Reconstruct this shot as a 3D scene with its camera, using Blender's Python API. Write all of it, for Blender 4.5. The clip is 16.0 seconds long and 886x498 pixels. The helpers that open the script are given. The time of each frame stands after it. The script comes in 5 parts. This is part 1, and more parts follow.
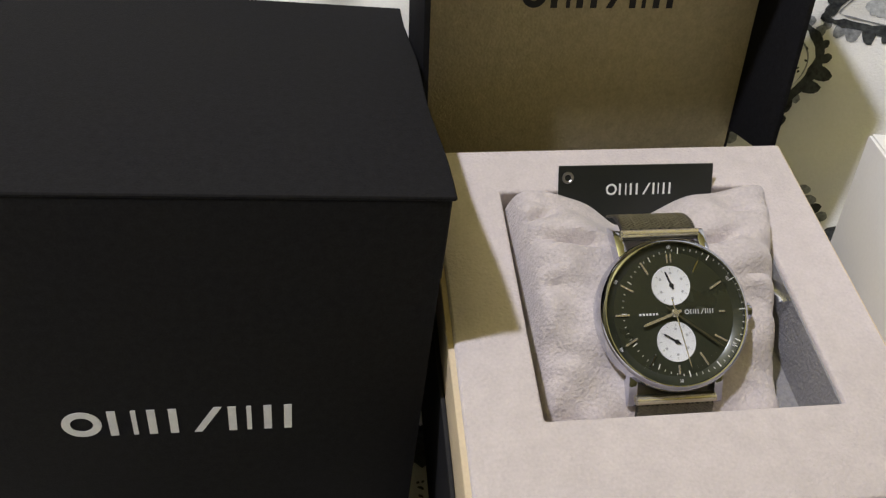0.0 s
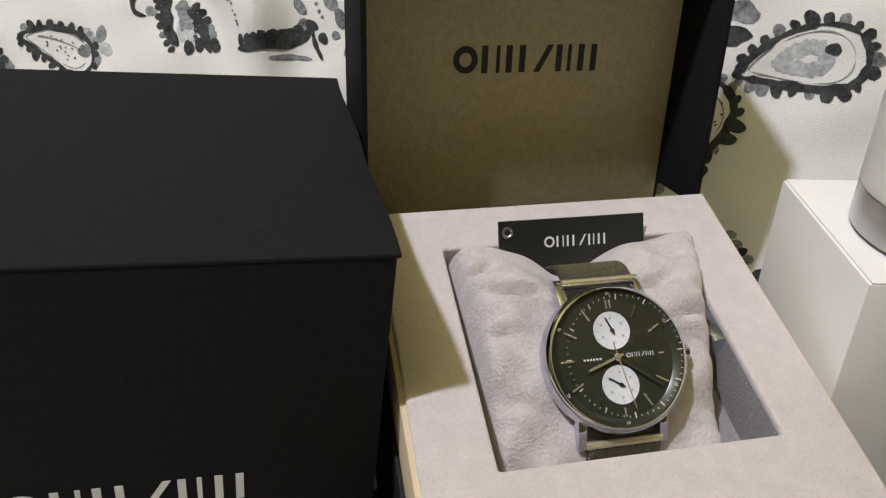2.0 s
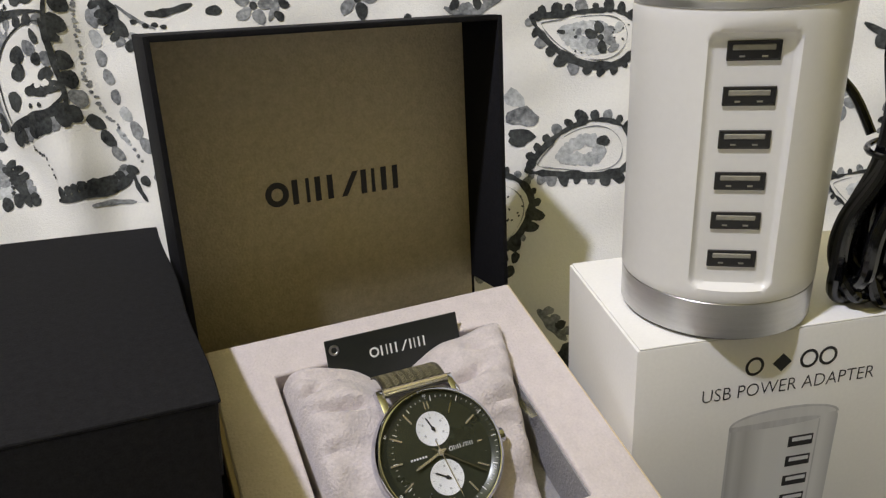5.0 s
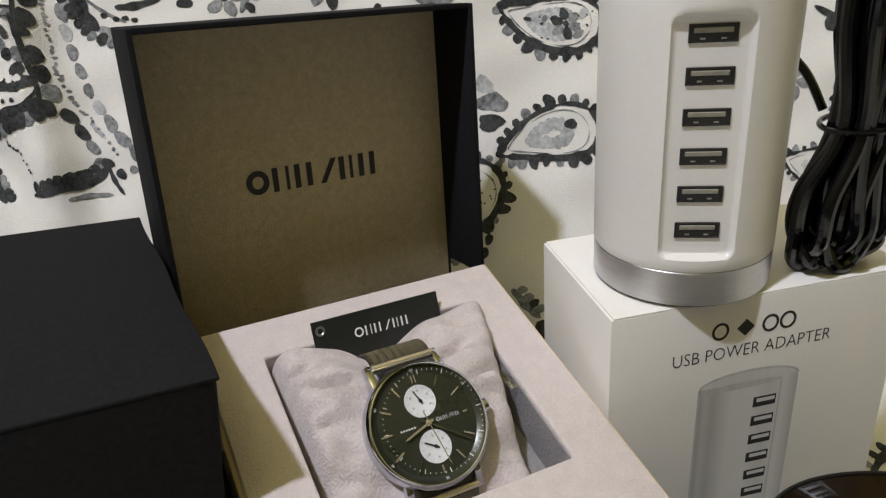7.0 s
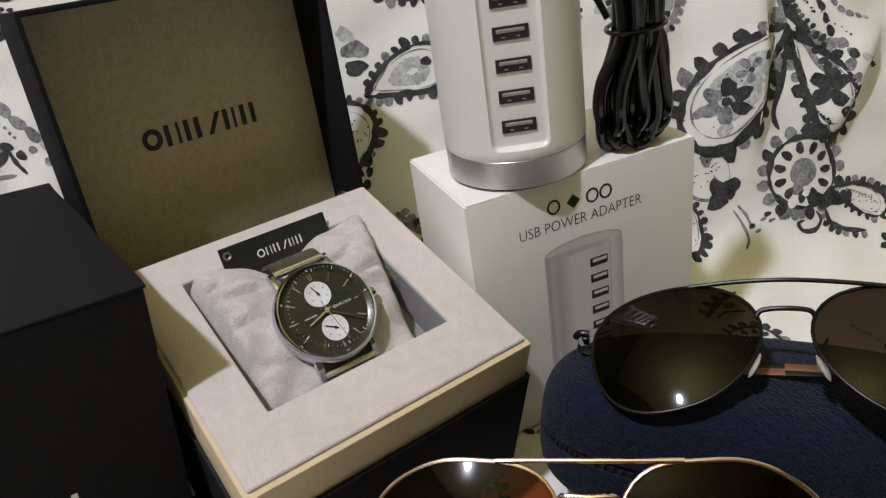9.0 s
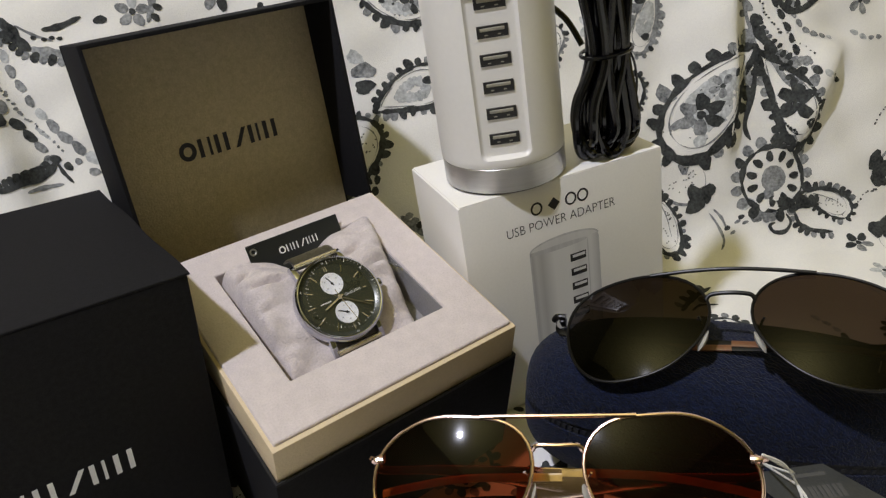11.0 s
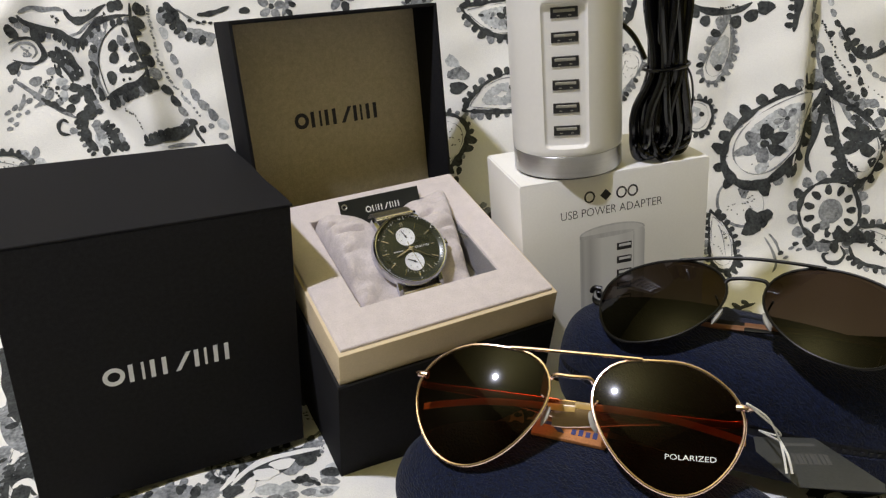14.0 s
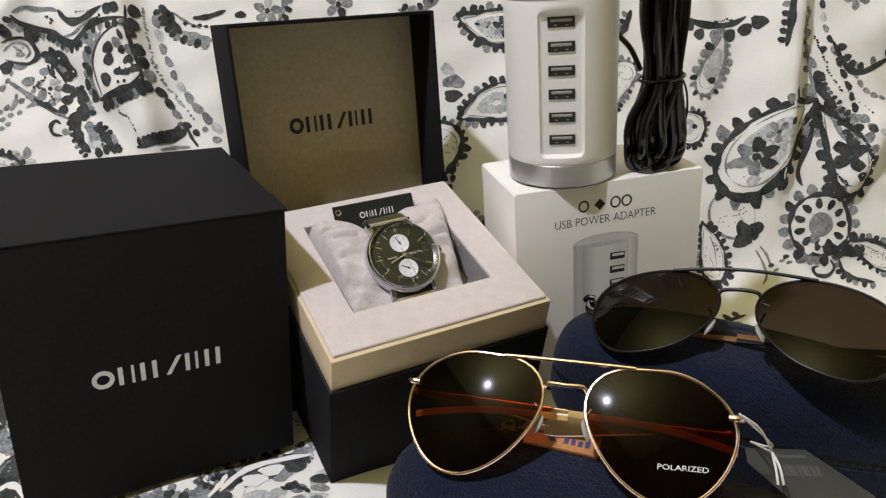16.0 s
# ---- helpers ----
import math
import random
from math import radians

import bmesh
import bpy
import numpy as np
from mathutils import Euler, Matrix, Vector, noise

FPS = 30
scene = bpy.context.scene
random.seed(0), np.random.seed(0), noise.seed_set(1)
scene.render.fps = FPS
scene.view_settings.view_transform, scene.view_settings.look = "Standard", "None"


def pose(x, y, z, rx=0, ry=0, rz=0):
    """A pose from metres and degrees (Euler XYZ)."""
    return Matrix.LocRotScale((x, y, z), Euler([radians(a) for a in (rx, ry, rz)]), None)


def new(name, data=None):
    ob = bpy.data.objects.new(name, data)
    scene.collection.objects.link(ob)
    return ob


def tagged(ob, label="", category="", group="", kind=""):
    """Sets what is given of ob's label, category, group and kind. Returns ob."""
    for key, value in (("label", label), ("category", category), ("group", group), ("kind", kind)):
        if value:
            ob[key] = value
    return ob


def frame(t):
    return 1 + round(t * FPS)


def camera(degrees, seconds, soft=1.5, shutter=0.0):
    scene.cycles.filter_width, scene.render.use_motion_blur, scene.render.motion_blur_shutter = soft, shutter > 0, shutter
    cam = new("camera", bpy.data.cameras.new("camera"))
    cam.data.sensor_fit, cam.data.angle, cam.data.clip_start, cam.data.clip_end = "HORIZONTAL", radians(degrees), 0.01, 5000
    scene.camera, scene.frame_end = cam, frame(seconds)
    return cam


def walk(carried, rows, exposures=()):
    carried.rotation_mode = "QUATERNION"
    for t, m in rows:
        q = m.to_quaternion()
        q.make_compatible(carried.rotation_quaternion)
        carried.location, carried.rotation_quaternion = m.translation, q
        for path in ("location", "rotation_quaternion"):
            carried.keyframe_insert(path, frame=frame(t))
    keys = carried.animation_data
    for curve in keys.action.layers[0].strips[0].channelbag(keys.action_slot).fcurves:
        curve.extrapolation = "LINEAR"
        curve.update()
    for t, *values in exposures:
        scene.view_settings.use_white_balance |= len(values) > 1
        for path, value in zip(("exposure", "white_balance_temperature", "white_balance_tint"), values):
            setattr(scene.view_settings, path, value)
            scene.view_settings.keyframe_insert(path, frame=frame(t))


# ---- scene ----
cam = camera(61.36, 16.0, soft=1.3)
# seconds, eye in metres, yaw, pitch and roll in degrees
PATH = [
    (0, (-0.04426, -0.12301, 0.26218), -6.906, -39.097, 2.879),
    (0.5, (-0.05117, -0.12838, 0.26352), -6.118, -36.118, 2.124),
    (1, (-0.05062, -0.13409, 0.26601), -5.285, -35.956, 1.567),
    (1.5, (-0.05148, -0.13393, 0.26471), -6.079, -35.940, 2.000),
    (2, (-0.04516, -0.12850, 0.26355), -11.869, -33.947, 2.940),
    (2.5, (-0.03636, -0.13085, 0.27035), -14.569, -31.470, 2.238),
    (3, (-0.03128, -0.13242, 0.27359), -17.358, -30.527, 1.880),
    (3.5, (-0.03015, -0.13858, 0.28015), -21.573, -29.137, 2.464),
    (4, (-0.03117, -0.14562, 0.28326), -22.563, -27.911, 1.969),
    (4.5, (-0.02875, -0.14792, 0.28644), -22.166, -27.484, 0.323),
    (7, (-0.03977, -0.15689, 0.28996), -25.742, -28.185, -0.284),
    (7.5, (-0.03833, -0.16968, 0.28349), -27.290, -29.817, -1.346),
    (8, (-0.04084, -0.19379, 0.29115), -31.817, -28.942, -2.850),
    (8.5, (-0.05423, -0.20818, 0.29357), -32.663, -30.202, -4.339),
    (9, (-0.05768, -0.22093, 0.29671), -33.225, -31.068, -4.711),
    (11.5, (-0.09037, -0.27900, 0.31830), -31.886, -30.098, -5.512),
    (12, (-0.10185, -0.29557, 0.31641), -30.385, -30.657, -4.942),
    (12.5, (-0.10719, -0.31489, 0.31475), -27.687, -29.853, -4.012),
    (13, (-0.10795, -0.32669, 0.31221), -26.436, -28.002, -2.244),
    (13.5, (-0.10489, -0.33167, 0.31016), -25.451, -27.162, -1.914),
    (14, (-0.10533, -0.33801, 0.31210), -24.901, -26.999, -2.008),
    (14.5, (-0.10784, -0.33923, 0.30930), -25.142, -27.082, -1.438),
    (15, (-0.10719, -0.33925, 0.31123), -25.595, -26.953, -1.442),
    (15.5, (-0.10829, -0.33840, 0.31134), -25.686, -26.864, -1.315),
    (16, (-0.10786, -0.33676, 0.31098), -25.842, -26.348, -0.718),
]


def aimed(eye, yaw, pitch, roll):
    return Matrix.Translation(eye) @ pose(0, 0, 0, 0, 0, yaw) @ pose(0, 0, 0, 90 + pitch) @ pose(0, 0, 0, 0, 0, roll)


walk(cam, [(t, aimed(eye, yaw, pitch, roll)) for t, eye, yaw, pitch, roll in PATH], [(0.0, -0.08), (2.0, -0.06), (4.5, -0.02), (7.0, -0.15), (9.0, -0.17), (11.5, -0.13), (12.5, -0.11), (13.5, 0.0), (16.0, 0.06)])

# ---- light: one warm white ceiling bulb, dim room bounce ----
world = bpy.data.worlds.new("room_air")
world.use_nodes = True
world.node_tree.nodes["Background"].inputs[0].default_value = (0.62, 0.56, 0.34, 1)
world.node_tree.nodes["Background"].inputs[1].default_value = 0.10
scene.world = world
bulb = bpy.data.lights.new("ceiling_bulb", "POINT")
bulb.energy = 140.0
bulb.color = (0.816, 0.827, 0.992)
bulb.shadow_soft_size = 0.045
lamp_ob = new("ceiling_bulb", bulb)
lamp_ob.location = (-0.79, -0.08, 1.91)

# ---- helpers of this scene ----
def clean(bm):
    bmesh.ops.recalc_face_normals(bm, faces=bm.faces)
    return bm


def mesh_of(name, bm, material, angle=35):
    clean(bm)
    me = bpy.data.meshes.new(name)
    bm.to_mesh(me)
    bm.free()
    me.polygons.foreach_set("use_smooth", [True] * len(me.polygons))
    me.set_sharp_from_angle(angle=radians(angle))
    me.materials.append(material)
    return me


def part(name, bm, material, parent, label="", angle=35):
    ob = new(name, mesh_of(name, bm, material, angle))
    ob.parent = parent
    if label:
        ob["label"] = label
    return ob


def thing(name, m, label, category, group=""):
    ob = new(name)
    ob.empty_display_size = 0.01
    ob.matrix_world = m
    return tagged(ob, label, category, group)


def axes(origin, rx, ry, rz):
    return pose(*origin, rx, ry, rz)


def box(x0, x1, y0, y1, z0, z1, bevel=0.0, seg=2):
    bm = bmesh.new()
    bmesh.ops.create_cube(bm, size=1)
    for v in bm.verts:
        v.co = Vector(((x0 + x1) / 2 + v.co.x * (x1 - x0), (y0 + y1) / 2 + v.co.y * (y1 - y0), (z0 + z1) / 2 + v.co.z * (z1 - z0)))
    if bevel:
        bmesh.ops.bevel(bm, geom=list(bm.edges), offset=bevel, segments=seg, profile=0.6, affect="EDGES")
    return bm


def merge(*parts):
    out = bmesh.new()
    for bm in parts:
        me = bpy.data.meshes.new("merge")
        bm.to_mesh(me)
        out.from_mesh(me)
        bpy.data.meshes.remove(me)
        bm.free()
    return out


def moved(bm, m):
    bmesh.ops.transform(bm, matrix=m, verts=bm.verts)
    return bm


def lathe(profile, seg=72):
    """Turns a profile of (radius, height) round z."""
    bm = bmesh.new()
    rings = []
    for r, z in profile:
        if r < 1e-6:
            rings.append([bm.verts.new((0, 0, z))])
        else:
            rings.append([bm.verts.new((r * math.cos(2 * math.pi * k / seg), r * math.sin(2 * math.pi * k / seg), z)) for k in range(seg)])
    for a, b in zip(rings, rings[1:]):
        for k in range(seg):
            j = (k + 1) % seg
            if len(a) == 1 and len(b) == 1:
                continue
            if len(a) == 1:
                bm.faces.new((a[0], b[k], b[j]))
            elif len(b) == 1:
                bm.faces.new((a[k], a[j], b[0]))
            else:
                bm.faces.new((a[k], a[j], b[j], b[k]))
    return bm


def smooth_line(points, steps=8, closed=False):
    """Catmull-Rom through the points."""
    p = [Vector(q) for q in points]
    n = len(p)
    out = []
    for i in range(n if closed else n - 1):
        a, b, c, d = (p[(i - 1) % n], p[i], p[(i + 1) % n], p[(i + 2) % n]) if closed else (p[max(i - 1, 0)], p[i], p[i + 1], p[min(i + 2, n - 1)])
        for k in range(steps):
            t = k / steps
            out.append(0.5 * (2 * b + (c - a) * t + (2 * a - 5 * b + 4 * c - d) * t * t + (3 * b - a - 3 * c + d) * t ** 3))
    if not closed:
        out.append(p[-1])
    return out


def tube(line, radius, seg=8, closed=False, squash=1.0):
    bm = bmesh.new()
    n = len(line)
    rings = []
    side = None
    for i, q in enumerate(line):
        t = (line[(i + 1) % n] - line[i - 1]) if closed or 0 < i < n - 1 else (line[1] - line[0] if i == 0 else line[-1] - line[-2])
        t.normalize()
        if side is None:
            side = t.orthogonal().normalized()
        side = (side - t * side.dot(t)).normalized()
        other = t.cross(side)
        r = radius(i / max(n - 1, 1)) if callable(radius) else radius
        rings.append([bm.verts.new(q + side * (r * math.cos(2 * math.pi * k / seg)) + other * (r * squash * math.sin(2 * math.pi * k / seg))) for k in range(seg)])
    for i in range(n if closed else n - 1):
        a, b = rings[i], rings[(i + 1) % n]
        for k in range(seg):
            bm.faces.new((a[k], a[(k + 1) % seg], b[(k + 1) % seg], b[k]))
    if not closed:
        bm.faces.new(rings[0][::-1])
        bm.faces.new(rings[-1])
    return bm


def prism(outline, z0, z1):
    bm = bmesh.new()
    low = [bm.verts.new((x, y, z0)) for x, y in outline]
    top = [bm.verts.new((x, y, z1)) for x, y in outline]
    n = len(outline)
    bm.faces.new(top)
    bm.faces.new(low[::-1])
    for k in range(n):
        bm.faces.new((low[k], low[(k + 1) % n], top[(k + 1) % n], top[k]))
    return bm


def ellipse(cx, cy, rx, ry, n=24):
    return [(cx + rx * math.cos(2 * math.pi * k / n), cy + ry * math.sin(2 * math.pi * k / n)) for k in range(n)]


def rect(x0, x1, y0, y1):
    return [(x0, y0), (x1, y0), (x1, y1), (x0, y1)]


def ring_flat(cx, cy, rx, ry, w, z0, z1, n=28, a0=0.0, a1=360.0):
    """A flat ring or a stretch of one."""
    bm = bmesh.new()
    whole = a1 - a0 >= 360
    m = n if whole else n + 1
    rows = []
    for k in range(m):
        a = radians(a0 + (a1 - a0) * k / n)
        c, s = math.cos(a), math.sin(a)
        rows.append([bm.verts.new(v) for v in ((cx + rx * c, cy + ry * s, z0), (cx + (rx - w) * c, cy + (ry - w) * s, z0), (cx + (rx - w) * c, cy + (ry - w) * s, z1), (cx + rx * c, cy + ry * s, z1))])
    for k in range(n):
        a, b = rows[k], rows[(k + 1) % m]
        for i in range(4):
            bm.faces.new((a[i], b[i], b[(i + 1) % 4], a[(i + 1) % 4]))
    return bm


def frame_block(outer, inner, z0, z1, bevel):
    """A rectangular block with a rectangular hole right through it."""
    (x0, x1, y0, y1), (a0, a1, b0, b1) = outer, inner
    bm = bmesh.new()
    o = [(x0, y0), (x1, y0), (x1, y1), (x0, y1)]
    i = [(a0, b0), (a1, b0), (a1, b1), (a0, b1)]
    v = {(k, lev, z): bm.verts.new((*(o, i)[lev][k], z)) for k in range(4) for lev in range(2) for z in (z0, z1)}
    for k in range(4):
        j = (k + 1) % 4
        bm.faces.new((v[k, 0, z1], v[j, 0, z1], v[j, 1, z1], v[k, 1, z1]))
        bm.faces.new((v[k, 0, z0], v[k, 1, z0], v[j, 1, z0], v[j, 0, z0]))
        bm.faces.new((v[k, 0, z0], v[j, 0, z0], v[j, 0, z1], v[k, 0, z1]))
        bm.faces.new((v[k, 1, z0], v[k, 1, z1], v[j, 1, z1], v[j, 1, z0]))
    clean(bm)
    if bevel:
        sharp = [e for e in bm.edges if len(e.link_faces) == 2 and e.calc_face_angle(0) > 0.5]
        bmesh.ops.bevel(bm, geom=sharp, offset=bevel, segments=3, profile=0.6, affect="EDGES")
    return bm


def lettering(text, size, depth=0.0002, stretch=1.0, thin=0.0):
    """Words in the built-in font, centred, in the xy plane, cap height about 0.7 of size."""
    cu = bpy.data.curves.new("words", "FONT")
    cu.body, cu.size, cu.extrude, cu.align_x, cu.align_y = text, size, depth / 2, "CENTER", "CENTER"
    cu.resolution_u = 3
    cu.offset = -thin * size
    ob = bpy.data.objects.new("words", cu)
    me = bpy.data.meshes.new_from_object(ob)
    bm = bmesh.new()
    bm.from_mesh(me)
    bpy.data.objects.remove(ob)
    bpy.data.meshes.remove(me)
    moved(bm, Matrix.Diagonal((stretch, 1, 1, 1)))
    return bm


def brand_shapes(width, height, depth=0.0002, weight=1.0):
    """A maker's mark as a row of seven plain shapes, centred, in the xy plane."""
    s = height
    w = 0.17 * s * weight
    thin = 0.09 * s * weight
    unit = width / 6.0
    h = height / 2
    x = -width / 2
    bits = [ring_flat(x + 0.52 * unit, 0, 0.50 * unit, h, w, 0, depth, 28)]
    for c, wide in ((1.30, 1.0), (1.85, 0.6), (2.30, 1.0), (2.85, 1.0), (3.75, 1.0), (4.40, 1.0), (4.85, 0.6), (5.35, 1.0), (5.90, 1.0)):
        cx = x + c * unit
        lean = 0.28 * unit if c == 3.75 else 0.0
        bits.append(prism([(cx - w * wide / 2 - lean, -h), (cx + w * wide / 2 - lean, -h), (cx + w * wide / 2 + lean, h), (cx - w * wide / 2 + lean, h)], 0, depth))
    return bits


UPRIGHT = pose(0, 0, 0, 90)  # xy plane turned to face -y, as on a box front

# ---- materials ----
def material(name, color, rough=0.6, metal=0.0, vary=0.12, scale=(60, 900), bump=0.0, bump_scale=1500, sheen=0.0, spec=0.5, stretch=(1, 1, 1), other=None, weave=0):
    m = bpy.data.materials.new(name)
    m.use_nodes = True
    t = m.node_tree
    b = t.nodes["Principled BSDF"]
    b.inputs["Roughness"].default_value = rough
    b.inputs["Metallic"].default_value = metal
    b.inputs["Specular IOR Level"].default_value = spec
    b.inputs["Sheen Weight"].default_value = sheen
    co = t.nodes.new("ShaderNodeTexCoord")
    mp = t.nodes.new("ShaderNodeMapping")
    mp.inputs["Scale"].default_value = stretch
    t.links.new(co.outputs["Object"], mp.inputs[0])
    tex = []
    for s in scale:
        n = t.nodes.new("ShaderNodeTexNoise")
        n.inputs["Scale"].default_value = s
        n.inputs["Detail"].default_value = 4
        t.links.new(mp.outputs[0], n.inputs[0])
        tex.append(n)
    add = t.nodes.new("ShaderNodeMath")
    add.operation = "ADD"
    t.links.new(tex[0].outputs[0], add.inputs[0])
    t.links.new(tex[1].outputs[0], add.inputs[1])
    ramp = t.nodes.new("ShaderNodeMapRange")
    ramp.inputs["From Min"].default_value, ramp.inputs["From Max"].default_value = 0.65, 1.35
    t.links.new(add.outputs[0], ramp.inputs[0])
    mix = t.nodes.new("ShaderNodeMix")
    mix.data_type = "RGBA"
    lo = other or tuple(c * (1 - vary) for c in color)
    mix.inputs[6].default_value = (*lo, 1)
    mix.inputs[7].default_value = (*(min(1, c * (1 + vary)) for c in color), 1)
    t.links.new(ramp.outputs[0], mix.inputs[0])
    t.links.new(mix.outputs[2], b.inputs["Base Color"])
    rr = t.nodes.new("ShaderNodeMapRange")
    rr.inputs["To Min"].default_value, rr.inputs["To Max"].default_value = max(0.02, rough * 0.88), min(1, rough * 1.12)
    t.links.new(tex[0].outputs[0], rr.inputs[0])
    t.links.new(rr.outputs[0], b.inputs["Roughness"])
    if bump:
        fine = t.nodes.new("ShaderNodeTexNoise")
        fine.inputs["Scale"].default_value = bump_scale
        fine.inputs["Detail"].default_value = 3
        t.links.new(mp.outputs[0], fine.inputs[0])
        bp = t.nodes.new("ShaderNodeBump")
        bp.inputs["Strength"].default_value = bump
        bp.inputs["Distance"].default_value = 0.0004
        height = fine.outputs[0]
        if weave:
            rib = t.nodes.new("ShaderNodeTexWave")
            rib.bands_direction = "DIAGONAL"
            rib.inputs["Scale"].default_value = weave
            rib.inputs["Distortion"].default_value = 9.0
            rib.inputs["Detail Scale"].default_value = 2.0
            t.links.new(co.outputs["Object"], rib.inputs[0])
            both = t.nodes.new("ShaderNodeMath")
            both.operation = "ADD"
            t.links.new(rib.outputs["Fac"], both.inputs[0])
            t.links.new(height, both.inputs[1])
            height = both.outputs[0]
        t.links.new(height, bp.inputs["Height"])
        t.links.new(bp.outputs[0], b.inputs["Normal"])
    return m


def glassy(name, tint, gloss=0.04, rough=0.02, haze=0.0):
    """Thin tinted glass: a clear tint with a mirror gloss that grows towards the edge."""
    m = bpy.data.materials.new(name)
    m.use_nodes = True
    t = m.node_tree
    t.nodes.remove(t.nodes["Principled BSDF"])
    out = t.nodes["Material Output"]
    clear = t.nodes.new("ShaderNodeBsdfTransparent")
    clear.inputs[0].default_value = (*tint, 1)
    shine = t.nodes.new("ShaderNodeBsdfGlossy")
    shine.inputs["Roughness"].default_value = rough
    shine.inputs[0].default_value = (1, 1, 1, 1)
    fr = t.nodes.new("ShaderNodeFresnel")
    fr.inputs[0].default_value = 1.0 + gloss * 12.5
    mix = t.nodes.new("ShaderNodeMixShader")
    t.links.new(fr.outputs[0], mix.inputs[0])
    t.links.new(clear.outputs[0], mix.inputs[1])
    if haze:
        # second, rougher gloss added to imitate the glow round a lamp glint
        halo = t.nodes.new("ShaderNodeBsdfGlossy")
        halo.inputs["Roughness"].default_value = 0.12
        two = t.nodes.new("ShaderNodeMixShader")
        two.inputs[0].default_value = haze
        t.links.new(shine.outputs[0], two.inputs[1])
        t.links.new(halo.outputs[0], two.inputs[2])
        t.links.new(two.outputs[0], mix.inputs[2])
    else:
        t.links.new(shine.outputs[0], mix.inputs[2])
    t.links.new(mix.outputs[0], out.inputs[0])
    return m


BLACK_PAPER = material("black_paper", (0.0158, 0.0156, 0.0171), 0.65, 0, 0.28, (420, 1600), 0.22, 1300, spec=0.03)
BLACK_EDGE = material("black_paper_edge", (0.016, 0.0155, 0.016), 0.7, 0, 0.3, (80, 900), 0.3, 900, spec=0.2)
SILVER_INK = material("silver_foil", (0.62, 0.62, 0.62), 0.42, 0.35, 0.08, (300, 2000))
BLACK_INK = material("black_ink", (0.012, 0.011, 0.010), 0.6, 0, 0.2)
WHITE_INK = material("white_ink", (0.82, 0.82, 0.80), 0.6, 0, 0.05)
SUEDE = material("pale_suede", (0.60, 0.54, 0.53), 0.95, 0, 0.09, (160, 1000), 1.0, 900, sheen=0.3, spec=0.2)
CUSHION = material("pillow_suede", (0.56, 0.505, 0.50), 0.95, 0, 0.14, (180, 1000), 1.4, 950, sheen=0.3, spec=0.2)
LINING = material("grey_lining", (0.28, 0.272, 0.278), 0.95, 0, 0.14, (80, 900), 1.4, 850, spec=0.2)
CREAM = material("cream_paper", (0.63, 0.515, 0.345), 0.6, 0, 0.06, (60, 900), 0.6, 1000)
TAN = material("tan_lining", (0.46, 0.395, 0.26), 0.85, 0, 0.14, (300, 900), 1.1, 900, sheen=0.15, spec=0.25)
WHITE_CARD = material("white_card", (0.86, 0.845, 0.81), 0.45, 0, 0.03, (30, 700), 0.12, 900)
GREY_PRINT = material("grey_print", (0.55, 0.55, 0.56), 0.5, 0, 0.2, (25, 300), stretch=(1, 1, 0.12))
def shaded_print():
    m = material("tower_print", (0.7, 0.7, 0.7), 0.5, 0, 0.05)
    t = m.node_tree
    co = t.nodes.new("ShaderNodeTexCoord")
    xyz = t.nodes.new("ShaderNodeSeparateXYZ")
    span = t.nodes.new("ShaderNodeMapRange")
    span.inputs["From Min"].default_value, span.inputs["From Max"].default_value = 0.0378, 0.0822
    ramp = t.nodes.new("ShaderNodeValToRGB")
    e = ramp.color_ramp.elements
    e[0].position, e[0].color = 0.0, (0.40, 0.40, 0.41, 1)
    e[1].position, e[1].color = 1.0, (0.50, 0.50, 0.51, 1)
    for q, v in ((0.08, 0.60), (0.16, 0.50), (0.34, 0.76), (0.55, 0.77), (0.70, 0.66), (0.88, 0.72), (0.95, 0.60)):
        k = e.new(q)
        k.color = (v, v, v, 1)
    t.links.new(co.outputs["Object"], xyz.inputs[0])
    t.links.new(xyz.outputs[0], span.inputs[0])
    t.links.new(span.outputs[0], ramp.inputs[0])
    t.links.new(ramp.outputs[0], t.nodes["Principled BSDF"].inputs["Base Color"])
    return m


TOWER_PRINT = shaded_print()
LIGHT_PRINT = material("light_print", (0.70, 0.70, 0.70), 0.5, 0, 0.06, (40, 300), stretch=(1, 1, 0.1))
WHITE_PLASTIC = material("white_plastic", (0.80, 0.785, 0.755), 0.30, 0, 0.02, (30, 400), 0.05, 900)
STEEL = material("brushed_steel", (0.55, 0.55, 0.56), 0.30, 1.0, 0.10, (40, 900), 0.25, 700, stretch=(1, 1, 14))
MESH_STEEL = material("mesh_steel", (0.25, 0.235, 0.20), 0.30, 1.0, 0.2, (200, 900), 0.4, 900)
STRAP_DARK = material("strap_dark", (0.05, 0.048, 0.042), 0.5, 0.6, 0.2, (200, 900))
POLISHED = material("polished_steel", (0.60, 0.62, 0.70), 0.07, 1.0, 0.05, (60, 500))
PALE_GOLD = material("champagne_steel", (0.80, 0.73, 0.54), 0.26, 0.75, 0.06, (60, 700))
# Black lifted to grey-green: the crystal's reflected haze is put into this colour.
DIAL = material("hazed_black_dial", (0.040, 0.045, 0.028), 0.28, 0.2, 0.2, (50, 800), spec=0.6)
SUBDIAL = material("white_subdial", (0.84, 0.84, 0.82), 0.5, 0, 0.03, (200, 2500), 0.3, 4000)
PORT_DARK = material("port_black", (0.010, 0.010, 0.010), 0.4, 0, 0.2)
PORT_METAL = material("port_metal", (0.34, 0.325, 0.27), 0.42, 0.5, 0.15, (200, 900))
